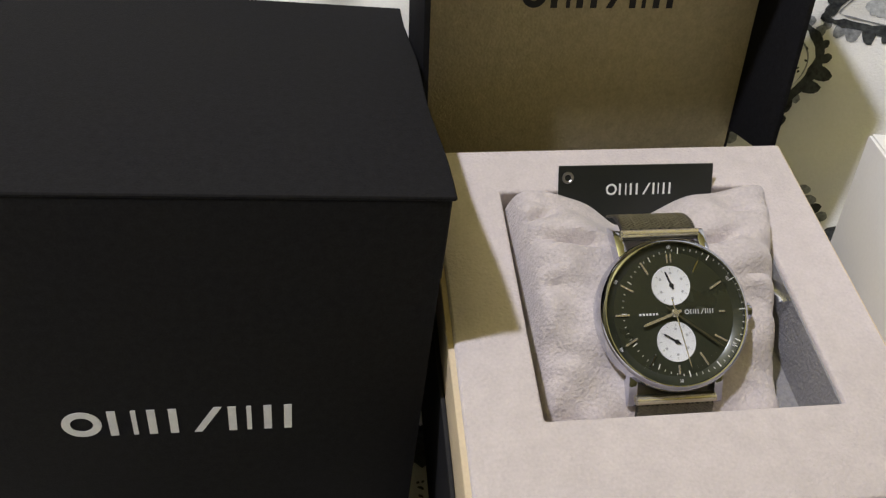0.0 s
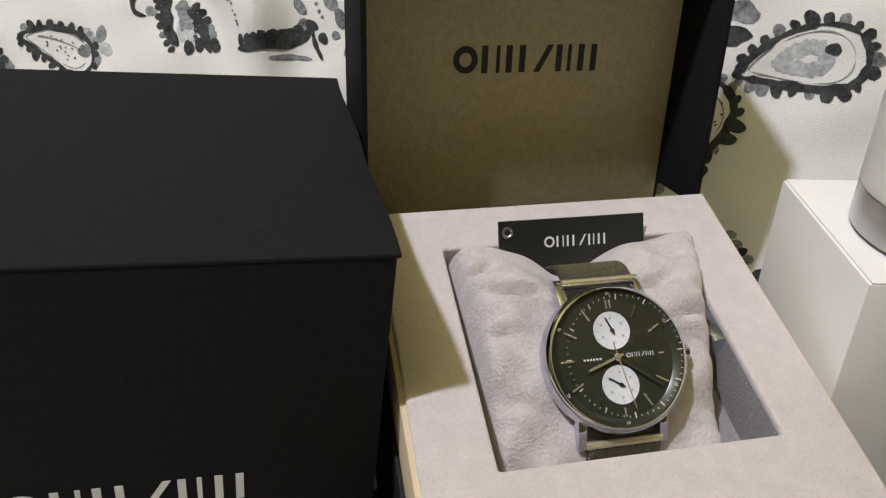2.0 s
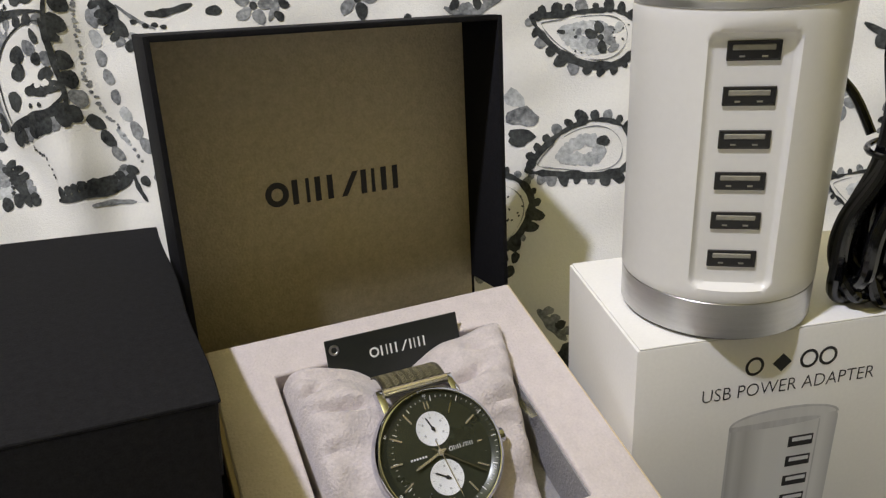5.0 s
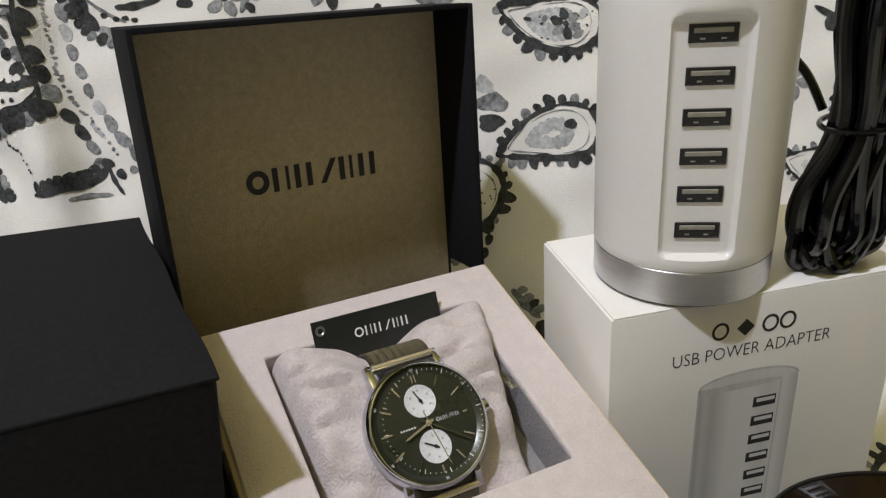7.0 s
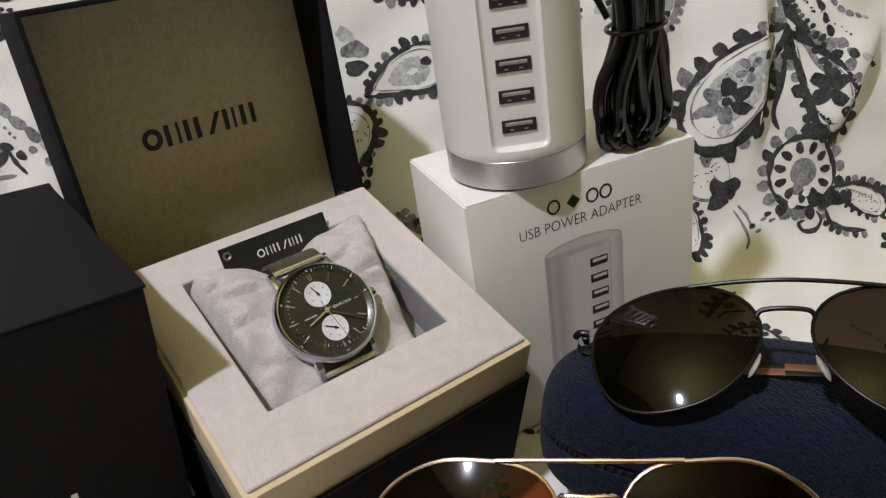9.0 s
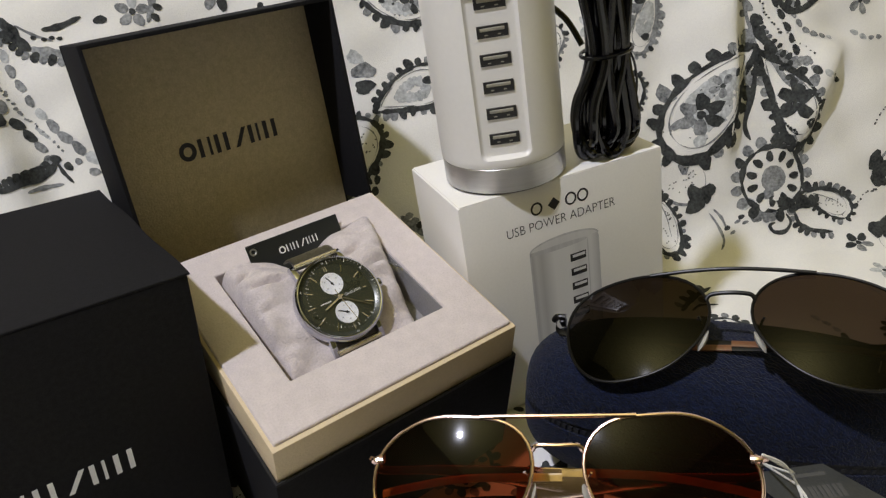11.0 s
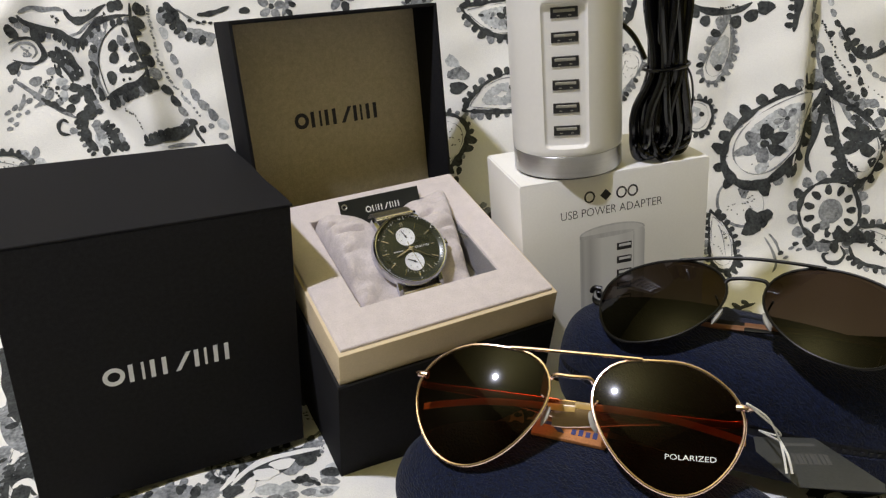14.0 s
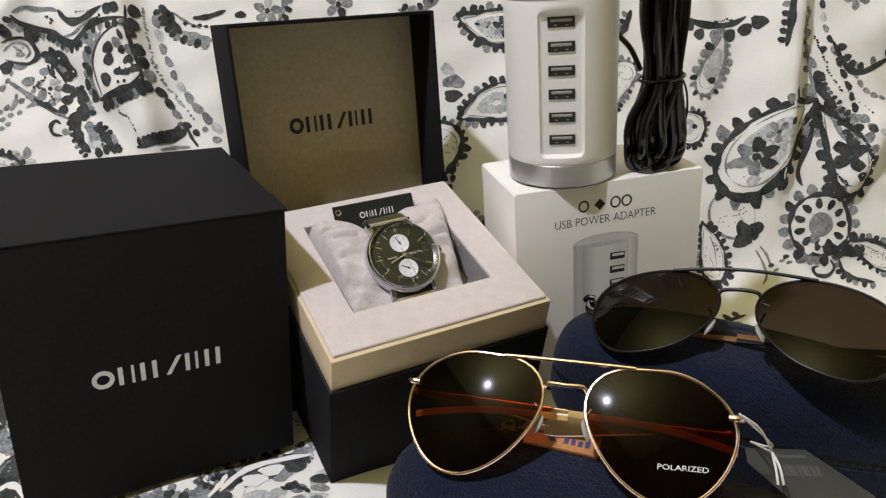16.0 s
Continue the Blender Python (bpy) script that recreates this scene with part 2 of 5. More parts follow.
PORT_RIM = material("port_rim", (0.035, 0.033, 0.030), 0.45, 0.5, 0.15, (200, 900))
CABLE = material("cable_rubber", (0.004, 0.004, 0.0045), 0.12, 0, 0.2, (60, 700), 0.06, 600)
NAVY = material("navy_denim", (0.0054, 0.0105, 0.036), 0.85, 0, 0.35, (330, 1100), 1.1, 1200, sheen=0.06, spec=0.2, stretch=(1, 2, 1), other=(0.0006, 0.0013, 0.0045), weave=200)
ZIP = material("zip_tape", (0.008, 0.009, 0.014), 0.75, 0, 0.3, (80, 1400), 0.7, 1600)
GOLD = material("rose_gold_wire", (0.95, 0.70, 0.63), 0.16, 1.0, 0.06, (80, 900))
BLACK_METAL = material("black_metal", (0.006, 0.0055, 0.005), 0.34, 0.0, 0.2, (80, 900), spec=0.22)
BROWN_PLASTIC = material("brown_plastic", (0.17, 0.075, 0.036), 0.3, 0, 0.25, (60, 400))
TIP = material("temple_tip", (0.50, 0.33, 0.10), 0.25, 0, 0.2, (60, 300))
LEATHER = material("tan_leather", (0.42, 0.17, 0.055), 0.55, 0, 0.25, (90, 900), 0.6, 900)
BLUE_INK = material("blue_print", (0.03, 0.045, 0.16), 0.6, 0, 0.2)
PAD = material("milky_silicone", (0.36, 0.35, 0.32), 0.22, 0, 0.05, (60, 500))
BROWN_LENS = glassy("brown_lens", (0.23, 0.052, 0.018), 0.021, 0.02, 0.24)
GREY_LENS = glassy("grey_brown_lens", (0.050, 0.033, 0.023), 0.022, 0.02, 0.10)
CRYSTAL = glassy("watch_crystal", (0.97, 0.97, 0.97), 0.03, 0.01)
FILM = glassy("clear_film", (0.85, 0.85, 0.87), 0.07, 0.06, 0.5)
TAG = material("grey_tag", (0.045, 0.047, 0.045), 0.5, 0, 0.15, (60, 700), 0.3, 900)
STRING = material("white_string", (0.75, 0.74, 0.70), 0.8, 0, 0.1, (200, 2000), 0.6, 3000)
SHEET = material("white_cotton", (0.80, 0.79, 0.755), 0.9, 0, 0.04, (14, 700), 0.8, 1100, sheen=0.2, spec=0.2)
INK = {
    "dark": material("dark_grey_dye", (0.055, 0.059, 0.058), 0.9, 0, 0.5, (110, 520), 0.7, 1100, spec=0.2, other=(0.008, 0.009, 0.0095)),
    "mid": material("grey_dye", (0.27, 0.28, 0.285), 0.9, 0, 0.45, (100, 480), 0.7, 1100, spec=0.2, other=(0.055, 0.06, 0.065)),
    "pale": material("pale_grey_dye", (0.52, 0.535, 0.54), 0.9, 0, 0.35, (90, 450), 0.7, 1100, spec=0.2, other=(0.24, 0.255, 0.26)),
    "white": SHEET,
}
# Unseen room paints: dark walls, bright east and ceiling, set to steer bounce light.
DIM_BOUNCE_WALL = material("dim_bounce_wall_paint", (0.092, 0.080, 0.022), 0.8, 0, 0.05, (3, 60), 0.2, 200)
OCHRE_BOUNCE_WALL = material("ochre_bounce_wall_paint", (0.50, 0.43, 0.16), 0.8, 0, 0.05, (3, 60), 0.2, 200)
BOUNCE_CEILING = material("bounce_ceiling_paint", (0.60, 0.52, 0.17), 0.8, 0, 0.05, (3, 60), 0.2, 200)

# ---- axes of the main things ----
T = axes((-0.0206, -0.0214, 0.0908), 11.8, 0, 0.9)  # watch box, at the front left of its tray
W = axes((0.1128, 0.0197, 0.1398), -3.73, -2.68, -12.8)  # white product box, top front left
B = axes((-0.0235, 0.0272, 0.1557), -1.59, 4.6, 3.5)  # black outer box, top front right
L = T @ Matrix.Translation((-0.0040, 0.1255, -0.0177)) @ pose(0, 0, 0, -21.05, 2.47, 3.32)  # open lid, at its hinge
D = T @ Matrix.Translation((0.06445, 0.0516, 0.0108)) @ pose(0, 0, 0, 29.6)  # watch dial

# ---- the unseen room, closed round the bed to bounce light ----
def room():
    x0, x1, y0, y1, z0, z1, w = -1.7, 1.7, -1.9, 1.5, -0.55, 2.6, 0.1
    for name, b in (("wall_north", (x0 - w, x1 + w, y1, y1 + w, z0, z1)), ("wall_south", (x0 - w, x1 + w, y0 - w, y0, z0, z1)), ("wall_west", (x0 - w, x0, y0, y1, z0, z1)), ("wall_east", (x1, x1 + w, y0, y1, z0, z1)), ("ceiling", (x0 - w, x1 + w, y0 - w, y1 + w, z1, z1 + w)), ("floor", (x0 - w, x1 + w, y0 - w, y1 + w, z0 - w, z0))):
        ob = new(name, mesh_of(name, box(*b), {"ceiling": BOUNCE_CEILING, "wall_east": OCHRE_BOUNCE_WALL}.get(name, DIM_BOUNCE_WALL)))
        tagged(ob, "unseen bounce-light ochre " + name.split("_")[0] + " of the bedroom", name.split("_")[0], kind="structure")


room()

# ---- bed sheet: lies flat, then rises as a draped backdrop ----
ALONG, AWAY = Vector((0.917, -0.399, 0)), Vector((0.399, 0.917, 0))


def bed_height(x, y):
    total, weight = 0.0, 0.35
    for cx, cy, r, z in ((0.045, 0.03, 0.10, -0.0105 + 0.195 * (y + 0.009)), (-0.10, 0.09, 0.11, 0.003 - 0.08 * (x + 0.035)), (0.18, 0.04, 0.09, 0.0 + 0.04 * (x - 0.11)), (0.057, -0.117, 0.10, -0.012), (0.178, -0.093, 0.09, 0.006 - 0.06 * (0.695 * (x - 0.178) - 0.719 * (y + 0.093)))):
        k = math.exp(-(((x - cx) ** 2 + (y - cy) ** 2) / r ** 2) ** 2)
        total += k * z
        weight += k
    return total / weight


def ridge(u, s, a, b, height, right, left):
    """A crease from a to b, with its own steepness on either side."""
    du, ds = b[0] - a[0], b[1] - a[1]
    k = math.hypot(du, ds)
    t = ((u - a[0]) * du + (s - a[1]) * ds) / (k * k)
    d = ((s - a[1]) * du - (u - a[0]) * ds) / k
    ends = min(max((t + 0.25) / 0.4, 0), 1) * min(max((1.25 - t) / 0.4, 0), 1)
    return height * math.exp(-(d / (left if d > 0 else right)) ** 2) * ends * ends * (3 - 2 * ends)


def sheet_point(u, s):
    """A point of the sheet: u along the backdrop, s over the bed and up the drape."""
    bend, r, lean = 0.153, 0.04, radians(67)
    if s < bend:
        n, z, up = s, 0.0, 0.0
    elif s < bend + r * lean:
        a = (s - bend) / r
        n, z, up = bend + r * math.sin(a), r * (1 - math.cos(a)), a / lean
    else:
        k = s - bend - r * lean
        n, z, up = bend + r * math.sin(lean) + k * math.cos(lean), r * (1 - math.cos(lean)) + k * math.sin(lean), 1.0
    q = ALONG * u + AWAY * n
    if up < 1:
        z += (1 - up) * bed_height(q.x, q.y)
    fold = 0.0052 * math.sin(23 * u + 4 * s + 0.6) + 0.0020 * math.sin(51 * u - 13 * s + 1.9) + 0.0010 * math.sin(97 * u + 31 * s)
    fold -= ridge(u, s, (-0.165, 0.30), (-0.205, 0.50), 0.018, 0.0105, 0.034) + ridge(u, s, (0.334, 0.27), (0.356, 0.52), 0.024, 0.010, 0.032)
    fold += ridge(u, s, (-0.188, 0.306), (-0.262, 0.385), 0.010, 0.015, 0.018)
    fold -= ridge(u, s, (0.388, 0.255), (0.432, 0.318), 0.014, 0.009, 0.022) + ridge(u, s, (0.02, 0.40), (0.06, 0.54), 0.006, 0.012, 0.03)
    fold -= ridge(u, s, (-0.30, 0.40), (-0.235, 0.47), 0.010, 0.012, 0.010) + ridge(u, s, (0.285, 0.36), (0.262, 0.50), 0.008, 0.010, 0.024) + ridge(u, s, (0.425, 0.38), (0.452, 0.50), 0.010, 0.010, 0.022)
    fold += 0.0008 * math.sin(130 * u + 45 * s + 2 * math.sin(30 * s)) + 0.0006 * math.sin(60 * u - 150 * s)
    rumple = 0.0012 * math.sin(71 * u + 9) * math.sin(63 * s + 2) + 0.0009 * math.sin(120 * u - 80 * s)
    fold *= up
    q += (AWAY * math.sin(lean) - Vector((0, 0, math.cos(lean)))) * fold
    q.z += z + (1 - up) * rumple
    return q


STEP, U0, S0, NU, NS = 0.004, -0.46, -0.32, 278, 246
GRID = [[sheet_point(U0 + STEP * i, S0 + STEP * j) for j in range(NS)] for i in range(NU)]


def bed_sheet():
    us = [-1.26 + 0.04 * i for i in range(20)] + [U0 + STEP * i for i in range(NU)] + [U0 + STEP * (NU - 1) + 0.04 * (i + 1) for i in range(16)]
    ss = [-1.22 + 0.05 * i for i in range(18)] + [S0 + STEP * j for j in range(NS)] + [S0 + STEP * (NS - 1) + 0.03 * (j + 1) for j in range(4)]
    bm = bmesh.new()
    verts = [[bm.verts.new(sheet_point(u, s)) for s in ss] for u in us]
    for i in range(len(us) - 1):
        for j in range(len(ss) - 1):
            bm.faces.new((verts[i][j], verts[i + 1][j], verts[i + 1][j + 1], verts[i][j + 1]))
    ob = new("bed_sheet", mesh_of("bed_sheet", bm, SHEET, 180))
    return tagged(ob, "rumpled white cotton bed sheet printed with grey paisley", "bed sheet", kind="structure")


SHEET_OB = bed_sheet()


def mattress():
    bm = box(-1.22, 1.25, -1.19, 0.14, -0.55, -0.05, 0.04, 3)
    turn = Matrix((ALONG, AWAY, (0, 0, 1))).transposed().to_4x4()
    ob = new("mattress", mesh_of("mattress", moved(bm, turn), SHEET))
    tagged(ob, "plain white mattress under the printed bed sheet", "mattress", kind="structure")


mattress()

# ---- the paisley print, laid on the sheet ----
PRINT = {"dark": bmesh.new(), "mid": bmesh.new(), "pale": bmesh.new(), "white": bmesh.new()}
LIFT = {"pale": 0.00022, "mid": 0.00030, "dark": 0.00038, "white": 0.00046}
INK_RND = random.Random(11)
TAKEN = []  # rounds of the sheet that hold print already


def draped(u, s, lift):
    """A point just over the sheet, on its own mesh cells."""
    fu, fs = (u - U0) / STEP, (s - S0) / STEP
    i, j = math.floor(fu), math.floor(fs)
    a, b = fu - i, fs - j
    if not (0 <= i < NU - 1 and 0 <= j < NS - 1):
        return sheet_point(u, s)
    q = GRID[i][j] * (1 - a) * (1 - b) + GRID[i + 1][j] * a * (1 - b) + GRID[i][j + 1] * (1 - a) * b + GRID[i + 1][j + 1] * a * b
    n = (GRID[i + 1][j] - GRID[i][j]).cross(GRID[i][j + 1] - GRID[i][j])
    return q + n.normalized() * lift


def strip(points, widths, ink, closed=False):
    """A brush stroke along points of (u, s), with its width at each."""
    bm, lift, n = PRINT[ink], LIFT[ink], len(points)
    rows = []
    for i, (u, s) in enumerate(points):
        p, q = (points[i - 1], points[(i + 1) % n]) if closed else (points[max(i - 1, 0)], points[min(i + 1, n - 1)])
        du, ds = q[0] - p[0], q[1] - p[1]
        k = math.hypot(du, ds) or 1
        w = widths(i / max(n - 1, 1)) / 2
        rows.append([bm.verts.new(draped(u + t * -ds / k * w, s + t * du / k * w, lift)) for t in (-1, 0, 1)])
    for i in range(n if closed else n - 1):
        a, b = rows[i], rows[(i + 1) % n]
        for t in (0, 1):
            bm.faces.new((a[t], b[t], b[t + 1], a[t + 1]))


def blob(u, s, a, b, angle, ink, n=14, wobble=0.13):
    """A dab of dye: an uneven oval with half axes a, b."""
    bm, lift = PRINT[ink], LIFT[ink]
    c, d = math.cos(angle), math.sin(angle)
    ph = INK_RND.uniform(0, 6)
    if max(a, b) < 0.006:
        n, wobble = max(n, 11) if max(a, b) > 0.0015 else n, wobble * 0.55
    ring = []
    for k in range(n):
        t = 2 * math.pi * k / n
        r = 1 + wobble * math.sin(3 * t + ph) + wobble * 0.6 * math.sin(5 * t + 2 * ph) + wobble * 0.5 * math.sin(2 * t - ph)
        x, y = a * r * math.cos(t), b * r * math.sin(t)
        ring.append((u + x * c - y * d, s + x * d + y * c))
    mid = bm.verts.new(draped(u, s, lift))
    rows = []
    for f in ((1.0,) if max(a, b) < 0.003 else (1.0, 0.5)):
        rows.append([bm.verts.new(draped(u + (x - u) * f, s + (y - s) * f, lift)) for x, y in ring])
    for p, q in zip(rows, rows[1:]):
        for k in range(n):
            bm.faces.new((p[k], p[(k + 1) % n], q[(k + 1) % n], q[k]))
    for k in range(n):
        bm.faces.new((rows[-1][k], rows[-1][(k + 1) % n], mid))


def curve2(points, steps=8):
    return [(q.x, q.y) for q in smooth_line([(u, s, 0) for u, s in points], steps)]


def any_ink(*choice):
    return INK_RND.choice(choice)


def chain(points, size=0.0034, inks=("dark", "mid", "mid", "pale")):
    """A string of leaf-shaped beads."""
    line = curve2(points, 24)
    TAKEN.extend((u, s, 0.006) for u, s in line[::8])
    gap, run = size * 2.15, 0.0
    for p, q in zip(line, line[1:]):
        d = math.hypot(q[0] - p[0], q[1] - p[1])
        run += d
        if run > gap:
            run = 0
            k = size * INK_RND.uniform(0.8, 1.15)
            blob(*q, k, k * 0.62, math.atan2(q[1] - p[1], q[0] - p[0]) + INK_RND.uniform(-0.2, 0.2), any_ink(*inks))


def dots(points, size=0.0007, ink="dark"):
    for u, s in curve2(points, 5):
        blob(u + INK_RND.uniform(-1, 1) * 0.0008, s + INK_RND.uniform(-1, 1) * 0.0008, size * INK_RND.uniform(0.6, 1.3), size * INK_RND.uniform(0.6, 1.2), 0, ink, 6)


def stroke(points, width=0.004, ink="dark", scallop=0.0):
    """A tapering stroke, with knobs along one side when scallop is given."""
    line = curve2(points, 10)
    TAKEN.extend((u, s, 0.006) for u, s in line[::4])
    strip(line, lambda t: 0.0004 + width * math.sin(math.pi * min(max(t, 0.02), 0.98)) ** 0.6 * (0.85 + 0.15 * math.sin(17 * t)), ink)
    if scallop:
        for i in range(4, len(line) - 2, 4):
            (u, s), (p, q) = line[i], line[i + 1]
            a = math.atan2(q - s, p - u)
            blob(u - math.sin(a) * (width * 0.36 + abs(scallop) * 0.45) * math.copysign(1, scallop), s + math.cos(a) * (width * 0.36 + abs(scallop) * 0.45) * math.copysign(1, scallop), abs(scallop) * 0.8, abs(scallop) * 0.6, a + 1.3, any_ink(ink, "dark", "mid"), 9)


def posy(u, s, r, inks=("dark", "mid"), petals=5):
    TAKEN.append((u, s, r))
    a0 = INK_RND.uniform(0, 6)
    for k in range(petals):
        a = a0 + 2 * math.pi * k / petals
        blob(u + r * 0.62 * math.cos(a), s + r * 0.62 * math.sin(a), r * 0.42, r * 0.30, a, any_ink(*inks), 10)
    blob(u, s, r * 0.2, r * 0.2, 0, "dark", 8)


def paisley(u0, s0, u1, s1, fat=0.46, bend=0.16, fill=0, edge="dark"):
    """A teardrop from its tip (u0, s0) to its round end (u1, s1), with a knobbly border."""
    du, ds = u1 - u0, s1 - s0
    size = math.hypot(du, ds)
    TAKEN.append(((u0 + u1) / 2, (s0 + s1) / 2, size / 2))
    ex, ey = (du / size, ds / size), (-ds / size, du / size)

    def at(t, v):
        # t from the tip to the round end, v across
        bow = bend * size * math.sin(math.pi * t * 0.9) * (1 - t)
        return (u0 + ex[0] * t * size + ey[0] * (v + bow), s0 + ex[1] * t * size + ey[1] * (v + bow))

    def half(t):
        return fat * size * 0.5 * (max(t, 0) ** 0.75) * math.sqrt(max(1 - t ** 3.2, 0)) * 1.35

    n = 26
    ts = [0.5 - 0.5 * math.cos(math.pi * k / n) for k in range(n + 1)]

    def outline(f):
        up = [at(0.5 + (t - 0.5) * f, half(t) * f) for t in ts]
        down = [at(0.5 + (t - 0.5) * f, -half(t) * f) for t in reversed(ts[1:-1])]
        return up + down

    w = 0.066 * size
    ring = outline(1.0)
    strip(ring, lambda t: w * (0.85 + 0.30 * math.sin(9 * t + size * 900) + 0.22 * math.sin(61 * t + size * 500) + 0.15 * math.sin(113 * t)), edge, True)
    # knobs round the border
    total, run, gap = len(ring), 0.0, size * 0.088
    for i in range(total):
        p, q = ring[i], ring[(i + 1) % total]
        run += math.hypot(q[0] - p[0], q[1] - p[1])
        if run > gap:
            run = 0
            a = math.atan2(q[1] - p[1], q[0] - p[0])
            cu, cs = at(0.55, 0)
            o = math.copysign(1, (q[0] - cu) * math.sin(a) - (q[1] - cs) * math.cos(a))
            k = size * 0.046 * INK_RND.uniform(0.65, 1.4)
            blob(q[0] + o * math.sin(a) * (w * 0.25 + k * 0.55), s=q[1] - o * math.cos(a) * (w * 0.25 + k * 0.55), a=k * 1.3, b=k * 0.95, angle=a - 1.57 + INK_RND.uniform(-0.4, 0.4), ink=any_ink(edge, edge, "dark", "mid"), n=9)
    inner = outline(0.80)
    strip(inner, lambda t: 0.007 * size * (1.1 + 0.7 * math.sin(23 * t) + 0.5 * math.sin(57 * t)), "mid", True)
    if fill == 0:
        wash = outline(0.62)
        cu, cs = at(0.56, 0)
        for k in range(0, len(wash), 3):
            blob((wash[k][0] * 0.6 + cu * 0.4), (wash[k][1] * 0.6 + cs * 0.4), size * 0.075, size * 0.055, k, "pale", 10)
        posy(*at(0.66, 0.0), size * 0.15, ("dark", "mid"), 6)
        posy(*at(0.44, -0.02 * size), size * 0.085, ("mid", "pale"), 5)
        blob(*at(0.80, 0.11 * size), size * 0.055, size * 0.04, 1, "pale")
        blob(*at(0.30, 0.0), size * 0.04, size * 0.022, math.atan2(ds, du), "dark")
        blob(*at(0.80, -0.09 * size), size * 0.06, size * 0.03, 0.5, "mid")
        for k in range(16):
            blob(*at(INK_RND.uniform(0.38, 0.9), INK_RND.uniform(-0.17, 0.17) * size), 0.0006, 0.0005, 0, "dark", 6)
    elif fill == 1:
        for k in range(20):
            t = INK_RND.uniform(0.35, 0.88)
            blob(*at(t, INK_RND.uniform(-0.7, 0.7) * half(t)), size * 0.013, size * 0.009, INK_RND.uniform(0, 3), "dark", 6)
        strip([at(t, 0.28 * half(t)) for t in (0.25, 0.35, 0.45, 0.55, 0.65, 0.75)], lambda t: 0.014 * size * (1 - t) + 0.0003, "mid")
    elif fill == 2:
        for k in range(4):
            a = 1.57 * k + 0.6
            c = at(0.60, 0)
            blob(c[0] + 0.10 * size * math.cos(a), c[1] + 0.10 * size * math.sin(a), size * 0.085, size * 0.062, a, any_ink("dark", "dark", "mid"))
        blob(*at(0.84, 0.07 * size), size * 0.055, size * 0.05, 0, "dark")
        dots([at(0.86, -0.08 * size), at(0.80, -0.12 * size), at(0.72, -0.16 * size)], size * 0.014)
    else:
        # a pale wash with a few lines
        ring2 = outline(0.70)
        cu, cs = at(0.55, 0)
        for k in range(0, len(ring2), 2):
            p = ring2[k]
            blob((p[0] + cu) / 2, (p[1] + cs) / 2, size * 0.07, size * 0.05, k, "pale", 10)
        blob(*at(0.75, 0.06 * size), size * 0.06, size * 0.05, 0, "dark")


def rosette(u, s, r):
    """A round flower: disc, wheel of petals, ring and knobs."""
    TAKEN.append((u, s, r))
    blob(u, s, r * 0.30, r * 0.30, 0, "mid", 14, 0.03)
    for k in range(11):
        a = 2 * math.pi * k / 11
        blob(u + r * 0.52 * math.cos(a), s + r * 0.52 * math.sin(a), r * 0.13, r * 0.085, a, "dark", 9)
    strip([(u + r * 0.74 * math.cos(2 * math.pi * k / 36), s + r * 0.74 * math.sin(2 * math.pi * k / 36)) for k in range(36)], lambda t: r * (0.10 + 0.04 * math.sin(31 * t) + 0.03 * math.sin(71 * t)), "dark", True)
    for k in range(17):
        a = 2 * math.pi * k / 17
        blob(u + r * 0.88 * math.cos(a), s + r * 0.88 * math.sin(a), r * 0.14, r * 0.12, a, any_ink("dark", "dark", "mid"), 9)


def pod(u0, s0, u1, s1, fat=0.75):
    """A seed pod: a thin oval full of specks on a dark three-lobed cup at (u0, s0)."""
    du, ds = u1 - u0, s1 - s0
    size = math.hypot(du, ds)
    TAKEN.append(((u0 + u1) / 2, (s0 + s1) / 2, size / 2))
    a = math.atan2(ds, du)
    cu, cs = u0 + du * 0.55, s0 + ds * 0.55
    ring = [(cu + math.cos(a) * size * 0.5 * math.cos(t) - math.sin(a) * size * fat * 0.5 * math.sin(t), cs + math.sin(a) * size * 0.5 * math.cos(t) + math.cos(a) * size * fat * 0.5 * math.sin(t)) for t in (2 * math.pi * k / 32 for k in range(32))]
    strip(ring, lambda t: size * (0.035 + 0.03 * math.sin(2 * math.pi * t)), "mid", True)
    for k in range(26):
        t, r = INK_RND.uniform(0, 6.28), math.sqrt(INK_RND.uniform(0, 0.45))
        blob(cu + size * 0.45 * r * math.cos(t), cs + size * 0.40 * r * math.sin(t), size * 0.018, size * 0.012, t, "dark", 6)
    for k in (-1, 0, 1):
        blob(u0 + 0.16 * size * math.cos(a + 1.5 * k), s0 + 0.16 * size * math.sin(a + 1.5 * k), size * 0.19, size * 0.15, a + k, "dark")


paisley(0.3658, 0.3288, 0.2927, 0.2575, 0.56, -0.10, 0)
paisley(0.3676, 0.3240, 0.3969, 0.2511, 0.46, 0.14, 2)
rosette(0.3709, 0.2270, 0.0341)
pod(0.3139, 0.2190, 0.2880, 0.2510, 0.85)
paisley(0.2912, 0.3880, 0.2740, 0.3361, 0.42, 0.05, 3, "mid")
stroke([(0.3341, 0.3697), (0.3368, 0.3850), (0.3383, 0.4022), (0.3412, 0.4201)], 0.006, "dark", 0.004)
stroke([(0.3668, 0.3310), (0.3598, 0.3611), (0.3558, 0.3834), (0.3621, 0.4022)], 0.004, "mid", 0.0045)
stroke([(0.3667, 0.3287), (0.3624, 0.3011), (0.3512, 0.2734), (0.3553, 0.2594)], 0.005, "dark", 0)
chain([(0.3701, 0.4154), (0.3753, 0.3837), (0.3896, 0.3464), (0.4039, 0.3074), (0.4346, 0.2950)], 0.0042, ("mid", "dark", "pale"))
